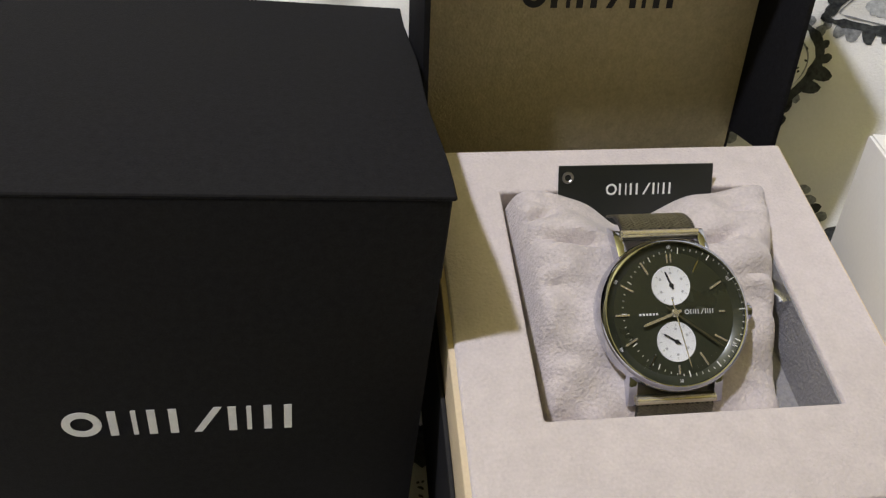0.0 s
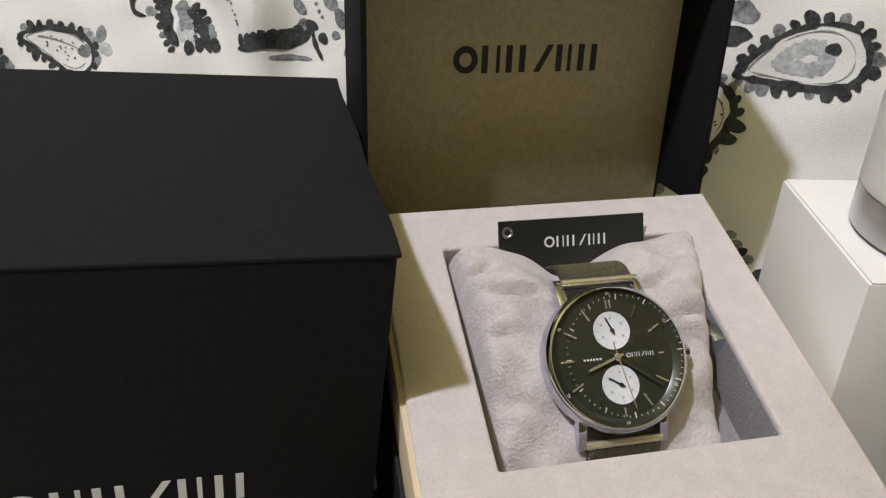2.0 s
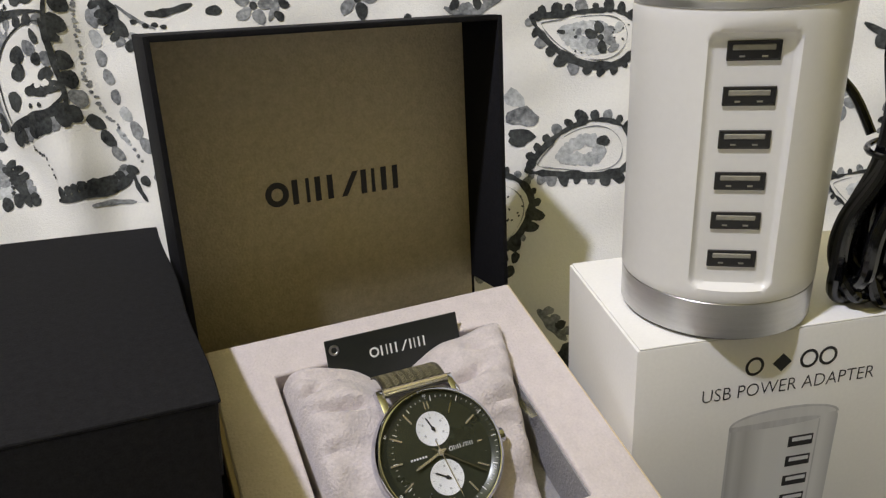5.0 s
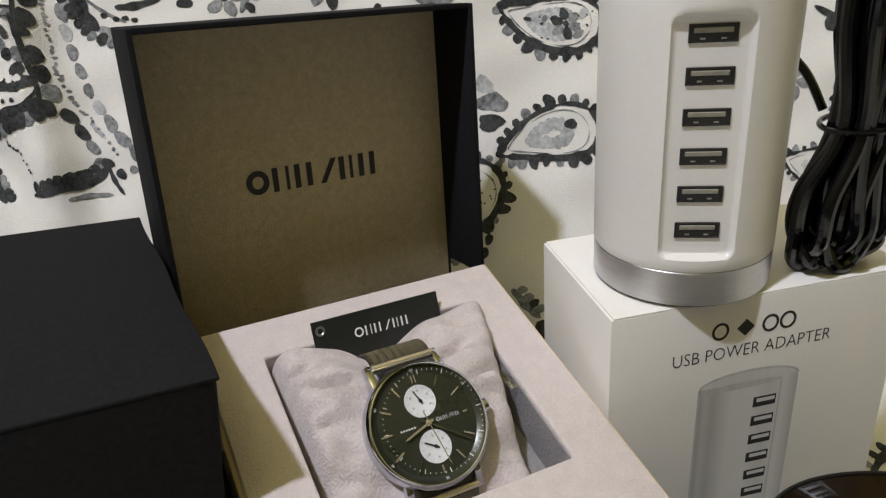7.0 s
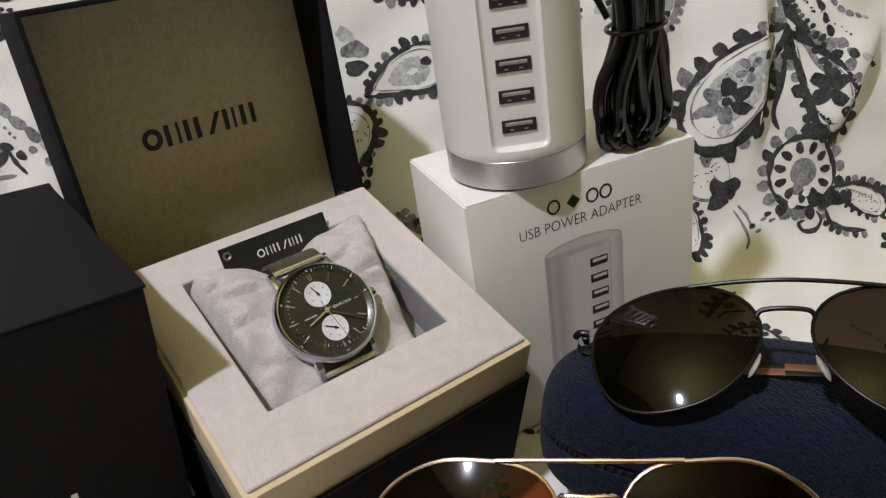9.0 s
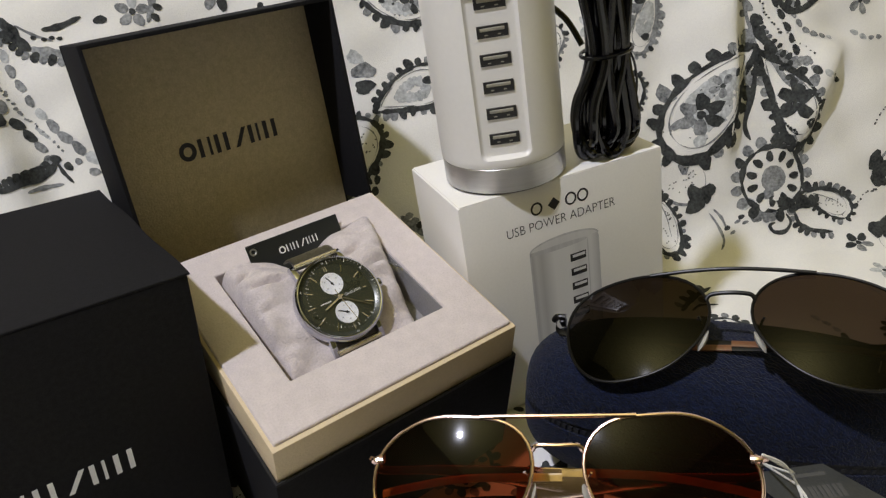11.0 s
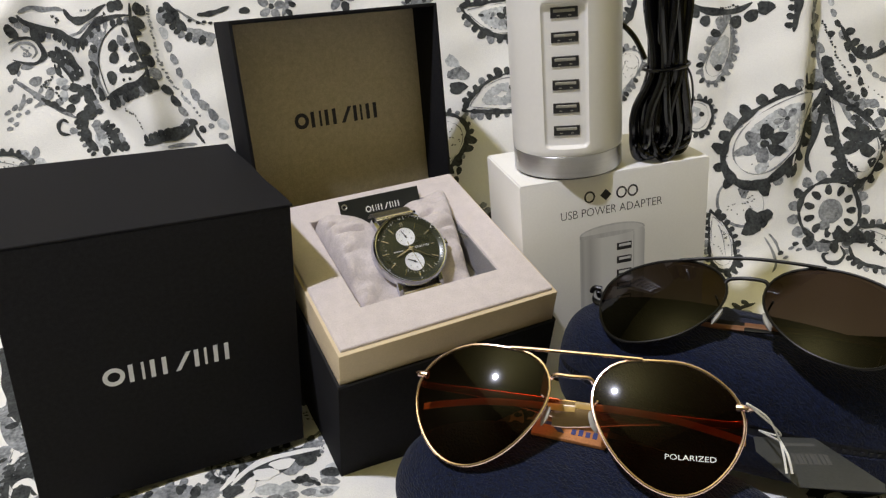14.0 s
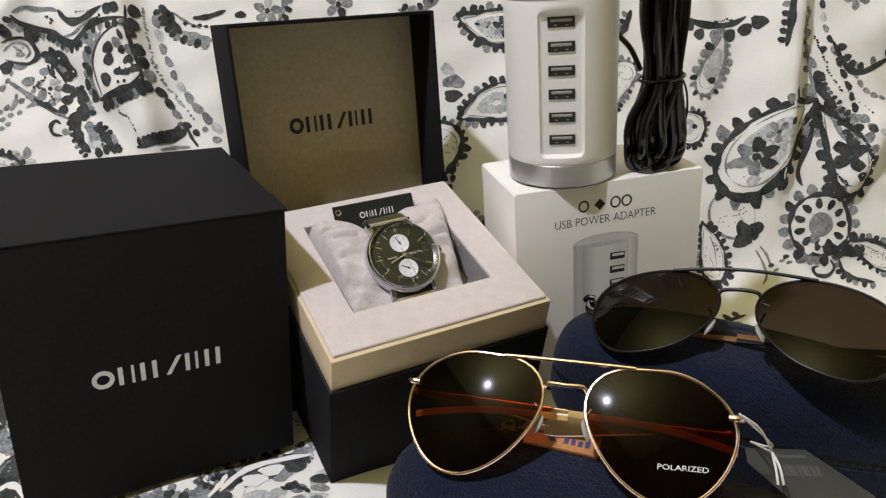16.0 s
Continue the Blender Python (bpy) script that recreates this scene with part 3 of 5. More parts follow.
chain([(0.3845, 0.3785), (0.3967, 0.3508), (0.4076, 0.3342), (0.4288, 0.3273)], 0.0034)
stroke([(0.3792, 0.3764), (0.3898, 0.3566), (0.4038, 0.3507), (0.4333, 0.3649)], 0.006, "dark", 0.005)
dots([(0.3801, 0.3672), (0.3875, 0.3511), (0.3937, 0.3323), (0.4097, 0.3175)], 0.0008)
stroke([(0.3689, 0.3263), (0.3810, 0.3122), (0.3896, 0.2952), (0.3989, 0.2992)], 0.004, "mid", 0.004)
paisley(0.2398, 0.3166, 0.2770, 0.3061, 0.8, 0.0, 3)
paisley(0.2018, 0.3267, 0.2148, 0.3660, 0.6, 0.1, 1, "mid")
stroke([(0.2050, 0.3842), (0.2129, 0.3938), (0.2184, 0.4079)], 0.006, "dark", 0.004)
paisley(0.3915, 0.2112, 0.4351, 0.1908, 0.5, 0.1, 1, "dark")
paisley(0.2755, 0.2310, 0.2871, 0.1802, 0.5, 0.1, 1, "dark")
paisley(0.0734, 0.3218, 0.1288, 0.3376, 0.62, 0.10, 3)
paisley(0.0746, 0.4042, 0.1305, 0.3905, 0.62, -0.12, 0)
blob(0.0655, 0.3608, 0.0066, 0.0041, -0.59, "pale")
blob(0.0701, 0.3510, 0.0088, 0.0054, 0.01, "mid")
blob(0.0692, 0.3399, 0.0076, 0.0047, 0.04, "dark")
paisley(0.0451, 0.2645, 0.0643, 0.3186, 0.7, 0.0, 1)
stroke([(0.0270, 0.4088), (0.0392, 0.4045), (0.0513, 0.4104), (0.0603, 0.4169)], 0.005, "mid", 0.004)
chain([(0.0650, 0.2905), (0.0684, 0.2779), (0.0627, 0.2617)], 0.004, ("dark",))
stroke([(0.0800, 0.2451), (0.0880, 0.2359), (0.0957, 0.2285)], 0.006, "mid", 0.004)
stroke([(-0.2007, 0.3921), (-0.2092, 0.3808), (-0.2146, 0.3681), (-0.2156, 0.3549), (-0.2095, 0.3428)], 0.0055, "mid", -0.005)
stroke([(-0.2110, 0.3426), (-0.1983, 0.3450), (-0.1869, 0.3480), (-0.1772, 0.3512), (-0.1712, 0.3558)], 0.007, "dark", -0.006)
stroke([(-0.2075, 0.3458), (-0.2106, 0.3600), (-0.2113, 0.3727), (-0.2040, 0.3859), (-0.1905, 0.3952), (-0.1830, 0.3973)], 0.0012, "dark", 0)
stroke([(-0.2062, 0.3456), (-0.1940, 0.3487), (-0.1816, 0.3510), (-0.1743, 0.3567), (-0.1730, 0.3631), (-0.1770, 0.3760), (-0.1811, 0.3919)], 0.0012, "dark", 0)
blob(-0.1963, 0.3801, 0.0048, 0.0044, 0.5, "dark")
blob(-0.1967, 0.3714, 0.0048, 0.0044, 0.5, "dark")
blob(-0.1861, 0.3619, 0.0070, 0.0035, 0.0, "dark")
blob(-0.1774, 0.3640, 0.0040, 0.0035, 0.6, "dark")
blob(-0.1806, 0.3702, 0.0040, 0.0035, 0.6, "dark")
blob(-0.1889, 0.3836, 0.0035, 0.0040, 0.3, "mid")
blob(-0.1797, 0.3783, 0.0035, 0.0040, 0.3, "mid")
blob(-0.1852, 0.3780, 0.0026, 0.0035, 0, "dark")
blob(-0.2007, 0.3570, 0.0048, 0.0053, 0.4, "dark")
blob(-0.1899, 0.3541, 0.0013, 0.0013, 0, "dark")
blob(-0.1845, 0.3545, 0.0013, 0.0013, 0, "dark")
blob(-0.1856, 0.3892, 0.0018, 0.0040, 0.3, "dark")
blob(-0.1897, 0.3661, 0.0018, 0.0018, 0, "white")
blob(-0.1850, 0.3648, 0.0018, 0.0018, 0, "white")
blob(-0.1804, 0.3658, 0.0018, 0.0018, 0, "white")
stroke([(-0.2780, 0.4112), (-0.2741, 0.4062), (-0.2626, 0.4021), (-0.2477, 0.3976), (-0.2379, 0.3900), (-0.2285, 0.3872), (-0.2212, 0.3918), (-0.2113, 0.3980), (-0.1946, 0.4009), (-0.1824, 0.4023)], 0.0065, "dark", -0.004)
stroke([(-0.2769, 0.4129), (-0.2680, 0.4171), (-0.2591, 0.4158), (-0.2476, 0.4154), (-0.2407, 0.4134)], 0.004, "mid", 0)
stroke([(-0.2406, 0.4143), (-0.2347, 0.4067), (-0.2259, 0.4034), (-0.2125, 0.4057), (-0.1985, 0.4110)], 0.0065, "dark", 0)
stroke([(-0.2384, 0.3935), (-0.2278, 0.3945), (-0.2176, 0.3999), (-0.2035, 0.4033)], 0.003, "mid", 0)
dots([(-0.2522, 0.4102), (-0.2465, 0.4075), (-0.2491, 0.4048)], 0.0009, "dark")
dots([(-0.2246, 0.4112), (-0.2130, 0.4091), (-0.2042, 0.4101)], 0.0009, "mid")
dots([(-0.2115, 0.4010), (-0.2042, 0.4022), (-0.2002, 0.4041)], 0.0011, "dark")
stroke([(-0.1826, 0.4125), (-0.1808, 0.3946), (-0.1773, 0.3768), (-0.1730, 0.3631), (-0.1709, 0.3510)], 0.0022, "dark", 0)
stroke([(-0.1830, 0.3986), (-0.1800, 0.3869), (-0.1751, 0.3727)], 0.0018, "dark", 0)
blob(-0.1777, 0.4087, 0.0035, 0.0053, 0.2, "dark")
blob(-0.1778, 0.3974, 0.0035, 0.0053, 0.2, "dark")
blob(-0.1788, 0.3902, 0.0026, 0.0035, 0.8, "dark")
chain([(-0.1763, 0.3879), (-0.1745, 0.3793), (-0.1724, 0.3706), (-0.1699, 0.3648), (-0.1669, 0.3563)], 0.0046, ("mid", "mid", "dark"))
blob(-0.1615, 0.3468, 0.0048, 0.0029, -0.9, "dark")
blob(-0.1562, 0.3381, 0.0052, 0.0029, -1.0, "dark")
blob(-0.1510, 0.3300, 0.0050, 0.0027, -0.9, "mid")
blob(-0.1436, 0.3212, 0.0040, 0.0026, -0.3, "dark")
blob(-0.1361, 0.3151, 0.0035, 0.0026, -0.6, "dark")
blob(-0.1287, 0.3173, 0.0026, 0.0022, 0, "mid")
blob(-0.1195, 0.3088, 0.0040, 0.0026, -0.3, "mid")
chain([(-0.1635, 0.4145), (-0.1635, 0.4038), (-0.1628, 0.3940), (-0.1586, 0.3780), (-0.1541, 0.3680), (-0.1513, 0.3591), (-0.1453, 0.3491), (-0.1390, 0.3406), (-0.1323, 0.3321), (-0.1254, 0.3247), (-0.1183, 0.3173)], 0.005, ("mid", "mid", "dark", "mid", "pale"))
dots([(-0.1724, 0.4119), (-0.1715, 0.4021), (-0.1700, 0.3907), (-0.1677, 0.3755), (-0.1642, 0.3659), (-0.1585, 0.3525), (-0.1506, 0.3435), (-0.1384, 0.3263)], 0.0011, "mid")
stroke([(-0.1523, 0.3436), (-0.1485, 0.3394), (-0.1440, 0.3346)], 0.003, "pale", 0)
stroke([(-0.2544, 0.3877), (-0.2497, 0.3809), (-0.2417, 0.3764), (-0.2367, 0.3690), (-0.2340, 0.3628)], 0.0105, "dark", -0.005)
blob(-0.2359, 0.3664, 0.0053, 0.0044, 0.4, "dark")
blob(-0.2462, 0.3804, 0.0053, 0.0044, 0.4, "dark")
blob(-0.2467, 0.3788, 0.0009, 0.0009, 0, "white")
blob(-0.2400, 0.3643, 0.0009, 0.0009, 0, "white")
blob(-0.2341, 0.3674, 0.0009, 0.0009, 0, "white")
blob(-0.2437, 0.3762, 0.0009, 0.0009, 0, "white")
blob(-0.2702, 0.3600, 0.0053, 0.0040, 0.2, "mid")
blob(-0.2587, 0.3684, 0.0044, 0.0031, 0.5, "mid")
blob(-0.2594, 0.3492, 0.0035, 0.0053, -0.3, "mid")
blob(-0.2511, 0.3595, 0.0044, 0.0035, 0, "pale")
blob(-0.2487, 0.3477, 0.0031, 0.0053, 0.2, "pale")
blob(-0.2406, 0.3543, 0.0062, 0.0035, -0.2, "dark")
blob(-0.2407, 0.3448, 0.0044, 0.0044, 0, "dark")
blob(-0.2427, 0.3368, 0.0035, 0.0040, 0.3, "dark")
blob(-0.2539, 0.3543, 0.0018, 0.0018, 0, "dark")
blob(-0.2531, 0.3694, 0.0013, 0.0044, 0.35, "dark")
dots([(-0.2659, 0.3553), (-0.2633, 0.3580), (-0.2609, 0.3598), (-0.2579, 0.3627)], 0.0009, "dark")
stroke([(-0.2339, 0.3558), (-0.2311, 0.3474), (-0.2271, 0.3397), (-0.2239, 0.3313)], 0.007, "dark", 0.004)
stroke([(-0.2883, 0.3619), (-0.2765, 0.3536), (-0.2645, 0.3448), (-0.2516, 0.3369), (-0.2378, 0.3288)], 0.0055, "mid", 0)
stroke([(-0.2664, 0.3463), (-0.2571, 0.3404), (-0.2464, 0.3345)], 0.004, "dark", 0)
stroke([(-0.2443, 0.3253), (-0.2485, 0.3277), (-0.2524, 0.3234), (-0.2508, 0.3175), (-0.2437, 0.3159)], 0.0034, "dark", 0)
stroke([(-0.2311, 0.3287), (-0.2319, 0.3195), (-0.2282, 0.3093), (-0.2210, 0.3018)], 0.0085, "dark", -0.003)
stroke([(-0.2199, 0.3220), (-0.2119, 0.3166), (-0.2060, 0.3077), (-0.2020, 0.3003)], 0.0065, "dark", 0.004)
blob(-0.2185, 0.3117, 0.0053, 0.0084, 0.3, "pale")
dots([(-0.2144, 0.3153), (-0.2125, 0.3102), (-0.2115, 0.3060)], 0.001, "dark")
stroke([(-0.2378, 0.3288), (-0.2346, 0.3324), (-0.2286, 0.3305), (-0.2252, 0.3276)], 0.006, "dark", 0)
stroke([(-0.2885, 0.3907), (-0.2803, 0.3940), (-0.2710, 0.3942), (-0.2658, 0.3884), (-0.2649, 0.3814), (-0.2697, 0.3748), (-0.2782, 0.3750), (-0.2880, 0.3781)], 0.0032, "dark", 0)
dots([(-0.2794, 0.3873), (-0.2765, 0.3847), (-0.2743, 0.3821), (-0.2786, 0.3812), (-0.2746, 0.3865)], 0.001, "mid")
stroke([(-0.2885, 0.3849), (-0.2803, 0.3907), (-0.2725, 0.3900), (-0.2694, 0.3840), (-0.2729, 0.3785)], 0.002, "mid", 0)
blob(-0.2878, 0.3718, 0.0062, 0.0048, 0.3, "dark")
blob(-0.2765, 0.3726, 0.0053, 0.0031, 0.2, "mid")
blob(-0.2843, 0.3987, 0.0040, 0.0057, 0.5, "dark")
stroke([(-0.1810, 0.3042), (-0.1698, 0.3059), (-0.1597, 0.3094), (-0.1531, 0.3111), (-0.1472, 0.3151), (-0.1436, 0.3203)], 0.0065, "dark", 0.004)
stroke([(-0.1433, 0.3194), (-0.1402, 0.3113), (-0.1347, 0.3037)], 0.0028, "dark", 0)
stroke([(-0.1617, 0.3014), (-0.1533, 0.3035), (-0.1415, 0.3037)], 0.003, "mid", 0)
stroke([(-0.1602, 0.4152), (-0.1553, 0.4089), (-0.1508, 0.4002), (-0.1438, 0.3931)], 0.0095, "dark", -0.004)
stroke([(-0.1447, 0.3940), (-0.1333, 0.3904), (-0.1204, 0.3871)], 0.007, "mid", -0.005)
stroke([(-0.1353, 0.4053), (-0.1252, 0.4064), (-0.1097, 0.4111)], 0.0045, "dark", 0)
stroke([(-0.1503, 0.4096), (-0.1405, 0.4025), (-0.1297, 0.3973)], 0.0018, "mid", 0)
blob(-0.1410, 0.4008, 0.0018, 0.0013, 0, "dark")
blob(-0.1348, 0.3990, 0.0018, 0.0013, 0, "dark")
blob(-0.1301, 0.3996, 0.0018, 0.0013, 0, "dark")
blob(-0.1255, 0.3987, 0.0018, 0.0013, 0, "dark")
blob(0.2634, 0.3921, 0.0035, 0.0048, 0.3, "dark")
blob(0.2709, 0.3847, 0.0040, 0.0048, -0.2, "dark")
blob(0.2821, 0.3834, 0.0035, 0.0044, 0, "mid")
blob(0.2956, 0.3831, 0.0048, 0.0053, 0.2, "dark")
blob(0.3068, 0.3867, 0.0053, 0.0048, 0.4, "dark")
blob(0.3165, 0.3916, 0.0062, 0.0053, 0.2, "dark")
stroke([(0.2543, 0.4023), (0.2647, 0.3961), (0.2784, 0.3914), (0.2966, 0.3920), (0.3081, 0.3971)], 0.006, "dark", 0)
dots([(0.2830, 0.3939), (0.2923, 0.3960), (0.3000, 0.3944)], 0.001, "dark")
chain([(0.3425, 0.3930), (0.3598, 0.3886), (0.3563, 0.3774), (0.3605, 0.3678), (0.3639, 0.3578), (0.3699, 0.3494)], 0.0056, ("dark", "mid", "mid", "pale"))
stroke([(0.3659, 0.3523), (0.3686, 0.3422), (0.3738, 0.3317), (0.3830, 0.3222)], 0.0085, "dark", 0.003)
blob(0.3765, 0.3261, 0.0048, 0.0035, -0.5, "dark")
dots([(0.3658, 0.3805), (0.3692, 0.3719), (0.3731, 0.3617), (0.3787, 0.3480), (0.3872, 0.3356)], 0.001, "dark")
blob(0.3717, 0.3699, 0.0031, 0.0026, 0, "dark")
stroke([(0.3823, 0.3187), (0.3908, 0.3136), (0.3955, 0.3076)], 0.005, "mid", 0.004)
blob(0.3884, 0.3202, 0.0035, 0.0026, -0.4, "pale")
chain([(0.3948, 0.3151), (0.4023, 0.3136), (0.4050, 0.3076)], 0.0042, ("mid", "pale"))
blob(0.4072, 0.3037, 0.0031, 0.0035, 0, "dark")
stroke([(0.3898, 0.2968), (0.3893, 0.2857), (0.3870, 0.2757)], 0.004, "dark", 0.005)
stroke([(-0.2562, 0.3764), (-0.2509, 0.3721), (-0.2457, 0.3646), (-0.2424, 0.3581)], 0.0025, "dark", 0)
stroke([(-0.2570, 0.3741), (-0.2542, 0.3665), (-0.2500, 0.3628)], 0.0022, "dark", 0)
blob(-0.2474, 0.3674, 0.0013, 0.0040, 0.5, "dark")
blob(-0.2569, 0.3796, 0.0026, 0.0026, 0, "mid")
blob(-0.2608, 0.3424, 0.0026, 0.0022, 0.4, "dark")
blob(-0.2519, 0.3421, 0.0035, 0.0031, 0, "mid")
blob(-0.2553, 0.3403, 0.0040, 0.0026, -0.4, "dark")
blob(-0.2289, 0.3370, 0.0044, 0.0035, 0.3, "dark")
blob(-0.2261, 0.3323, 0.0044, 0.0035, 0.3, "dark")
blob(-0.2481, 0.3544, 0.0031, 0.0026, 0, "mid")
blob(-0.2364, 0.3495, 0.0026, 0.0031, 0, "dark")
dots([(-0.2641, 0.3562), (-0.2591, 0.3533), (-0.2533, 0.3496), (-0.2504, 0.3439)], 0.0009, "dark")
blob(-0.2319, 0.3287, 0.0040, 0.0031, 0.2, "dark")
blob(-0.2361, 0.3260, 0.0040, 0.0031, 0.2, "dark")
blob(-0.2408, 0.3189, 0.0035, 0.0026, 0, "mid")
stroke([(-0.2808, 0.3508), (-0.2828, 0.3438), (-0.2872, 0.3377)], 0.004, "mid", 0)
stroke([(-0.2731, 0.3395), (-0.2666, 0.3418), (-0.2617, 0.3415)], 0.0035, "mid", 0)
blob(-0.2796, 0.3359, 0.0026, 0.0018, 0.4, "mid")
blob(-0.2875, 0.3341, 0.0026, 0.0018, 0.4, "mid")
blob(-0.2937, 0.3306, 0.0026, 0.0018, 0.4, "mid")
blob(-0.2896, 0.3268, 0.0026, 0.0018, 0.4, "mid")
blob(-0.2947, 0.3233, 0.0026, 0.0018, 0.4, "mid")
blob(-0.2644, 0.3952, 0.0044, 0.0031, 0.6, "dark")
blob(-0.2680, 0.3972, 0.0044, 0.0031, 0.6, "dark")
blob(-0.2690, 0.4001, 0.0022, 0.0035, 0.4, "dark")
blob(-0.2618, 0.3984, 0.0022, 0.0035, 0.4, "dark")
blob(-0.2651, 0.3993, 0.0022, 0.0035, 0.4, "dark")
stroke([(-0.2656, 0.3893), (-0.2632, 0.3832), (-0.2650, 0.3777), (-0.2705, 0.3748)], 0.003, "dark", 0)
stroke([(-0.2268, 0.3235), (-0.2224, 0.3188), (-0.2202, 0.3095)], 0.004, "mid", 0.004)
blob(-0.2090, 0.3041, 0.0031, 0.0040, 0.2, "dark")
blob(-0.2149, 0.3016, 0.0031, 0.0040, 0.2, "dark")
blob(-0.1941, 0.4090, 0.0040, 0.0044, 0, "dark")
blob(-0.1898, 0.4098, 0.0040, 0.0044, 0, "dark")
blob(-0.2157, 0.3892, 0.0035, 0.0044, 0.3, "mid")
blob(-0.2116, 0.3861, 0.0035, 0.0044, 0.3, "mid")
blob(-0.2178, 0.3760, 0.0031, 0.0040, 0, "mid")
blob(-0.2161, 0.3650, 0.0035, 0.0044, 0, "dark")
blob(-0.2210, 0.3558, 0.0035, 0.0044, 0, "dark")
blob(-0.2157, 0.3474, 0.0035, 0.0044, 0, "dark")
blob(-0.0979, 0.4074, 0.0045, 0.0028, 0.07, "dark")
posy(-0.0771, 0.4107, 0.0110, ("pale", "mid"), 5)
posy(-0.2786, 0.2962, 0.0125, ("mid", "pale"), 5)
chain([(-0.3009, 0.3321), (-0.2881, 0.3411), (-0.2728, 0.3472), (-0.2602, 0.3587)], 0.003, ("mid",))
chain([(-0.2956, 0.3501), (-0.2862, 0.3635), (-0.2813, 0.3725)], 0.003, ("mid",))
posy(-0.0208, 0.4160, 0.0115, ("mid", "dark"), 5)
stroke([(-0.0654, 0.4297), (-0.0637, 0.4163), (-0.0686, 0.4027)], 0.005, "mid", 0.004)
paisley(-0.3481, 0.2891, -0.3743, 0.2682, 0.55, 0.1, 1)
paisley(-0.3264, 0.2957, -0.2793, 0.2870, 0.55, 0.1, 1)
stroke([(-0.3448, 0.2863), (-0.3382, 0.2771), (-0.3345, 0.2725)], 0.007, "dark", 0.004)
chain([(-0.4102, 0.2417), (-0.3931, 0.2586), (-0.3790, 0.2710)], 0.004, ("dark", "mid"))
stroke([(-0.1008, -0.0422), (-0.0846, -0.0316), (-0.0755, -0.0143), (-0.0472, -0.0038), (-0.0345, 0.0055)], 0.006, "mid", 0.005)
stroke([(-0.1264, -0.0473), (-0.1146, -0.0357), (-0.0999, -0.0327)], 0.006, "mid", 0.004)
paisley(-0.0591, 0.0069, -0.0882, -0.0296, 0.5, 0.1, 0, "mid")
paisley(-0.0311, 0.0056, -0.0533, -0.0085, 0.6, 0.1, 2, "mid")
chain([(-0.0718, -0.0464), (-0.0547, -0.0398), (-0.0373, -0.0313), (-0.0183, -0.0279)], 0.0045, ("mid", "pale"))
blob(-0.0250, -0.0155, 0.0058, 0.0036, 0.07, "mid")
dots([(-0.0445, -0.0243), (-0.0383, -0.0219), (-0.0317, -0.0234)], 0.0015, "dark")
stroke([(-0.2658, 0.0895), (-0.2415, 0.0543), (-0.2290, 0.0217), (-0.2080, -0.0008)], 0.006, "mid", 0.005)
paisley(-0.2191, 0.0073, -0.1852, -0.0386, 0.6, 0.1, 0, "mid")
paisley(-0.0653, -0.0243, -0.0917, -0.0130, 0.7, 0.1, 2, "dark")
stroke([(-0.0732, -0.0091), (-0.0610, -0.0030), (-0.0447, 0.0035), (-0.0295, 0.0067)], 0.009, "mid", 0.004)
stroke([(-0.1540, -0.0469), (-0.1358, -0.0425), (-0.1153, -0.0443), (-0.1017, -0.0385)], 0.010, "mid", 0.004)
paisley(-0.1198, -0.0497, -0.0892, -0.0389, 0.6, 0.1, 3, "mid")
chain([(-0.0587, -0.0339), (-0.0441, -0.0272), (-0.0289, -0.0190), (-0.0161, -0.0128)], 0.0055, ("pale", "mid"))
blob(-0.0238, -0.0107, 0.0044, 0.0027, 0.38, "pale")
blob(-0.0407, -0.0224, 0.0044, 0.0027, 0.56, "dark")
stroke([(-0.2869, 0.1314), (-0.2654, 0.0968), (-0.2394, 0.0537), (-0.2224, 0.0265)], 0.010, "dark", 0.004)
stroke([(-0.2511, 0.0504), (-0.2294, 0.0267), (-0.2092, 0.0050), (-0.1929, -0.0202)], 0.009, "mid", 0.004)
paisley(-0.2091, -0.0057, -0.1780, -0.0440, 0.8, 0.1, 2, "dark")
blob(0.2566, -0.0684, 0.0133, 0.0082, 0.05, "dark")
blob(0.2393, -0.0779, 0.0135, 0.0084, 0.10, "dark")
blob(0.2555, -0.0805, 0.0096, 0.0060, 0.48, "dark")
stroke([(0.2617, -0.0794), (0.2680, -0.0793), (0.2756, -0.0798)], 0.006, "mid", 0.003)
stroke([(0.2387, -0.0586), (0.2582, -0.0520), (0.2711, -0.0575), (0.2902, -0.0539)], 0.010, "dark", 0.006)
paisley(0.2414, -0.0664, 0.2818, -0.0574, 0.7, 0.1, 2, "dark")
stroke([(0.2874, -0.0338), (0.2907, -0.0422), (0.2997, -0.0410)], 0.008, "dark", 0.005)
blob(0.3478, 0.2108, 0.0066, 0.0044, 0.3, "pale")
blob(0.3553, 0.2002, 0.0062, 0.0048, 0.2, "mid")
blob(0.3674, 0.1980, 0.0053, 0.0040, 0, "mid")
blob(0.3778, 0.2074, 0.0066, 0.0048, -0.2, "dark")
blob(0.3658, 0.2154, 0.0048, 0.0040, 0, "mid")
blob(0.3859, 0.2014, 0.0048, 0.0040, 0.3, "dark")
blob(0.3607, 0.2062, 0.0035, 0.0035, 0, "white")
blob(0.3717, 0.2114, 0.0026, 0.0022, 0, "white")
stroke([(0.3790, 0.1980), (0.3827, 0.1909), (0.3763, 0.1846), (0.3673, 0.1853), (0.3643, 0.1910), (0.3690, 0.1928)], 0.0035, "dark", 0)
stroke([(0.3236, 0.2101), (0.3291, 0.2023), (0.3315, 0.1923)], 0.0022, "mid", 0)
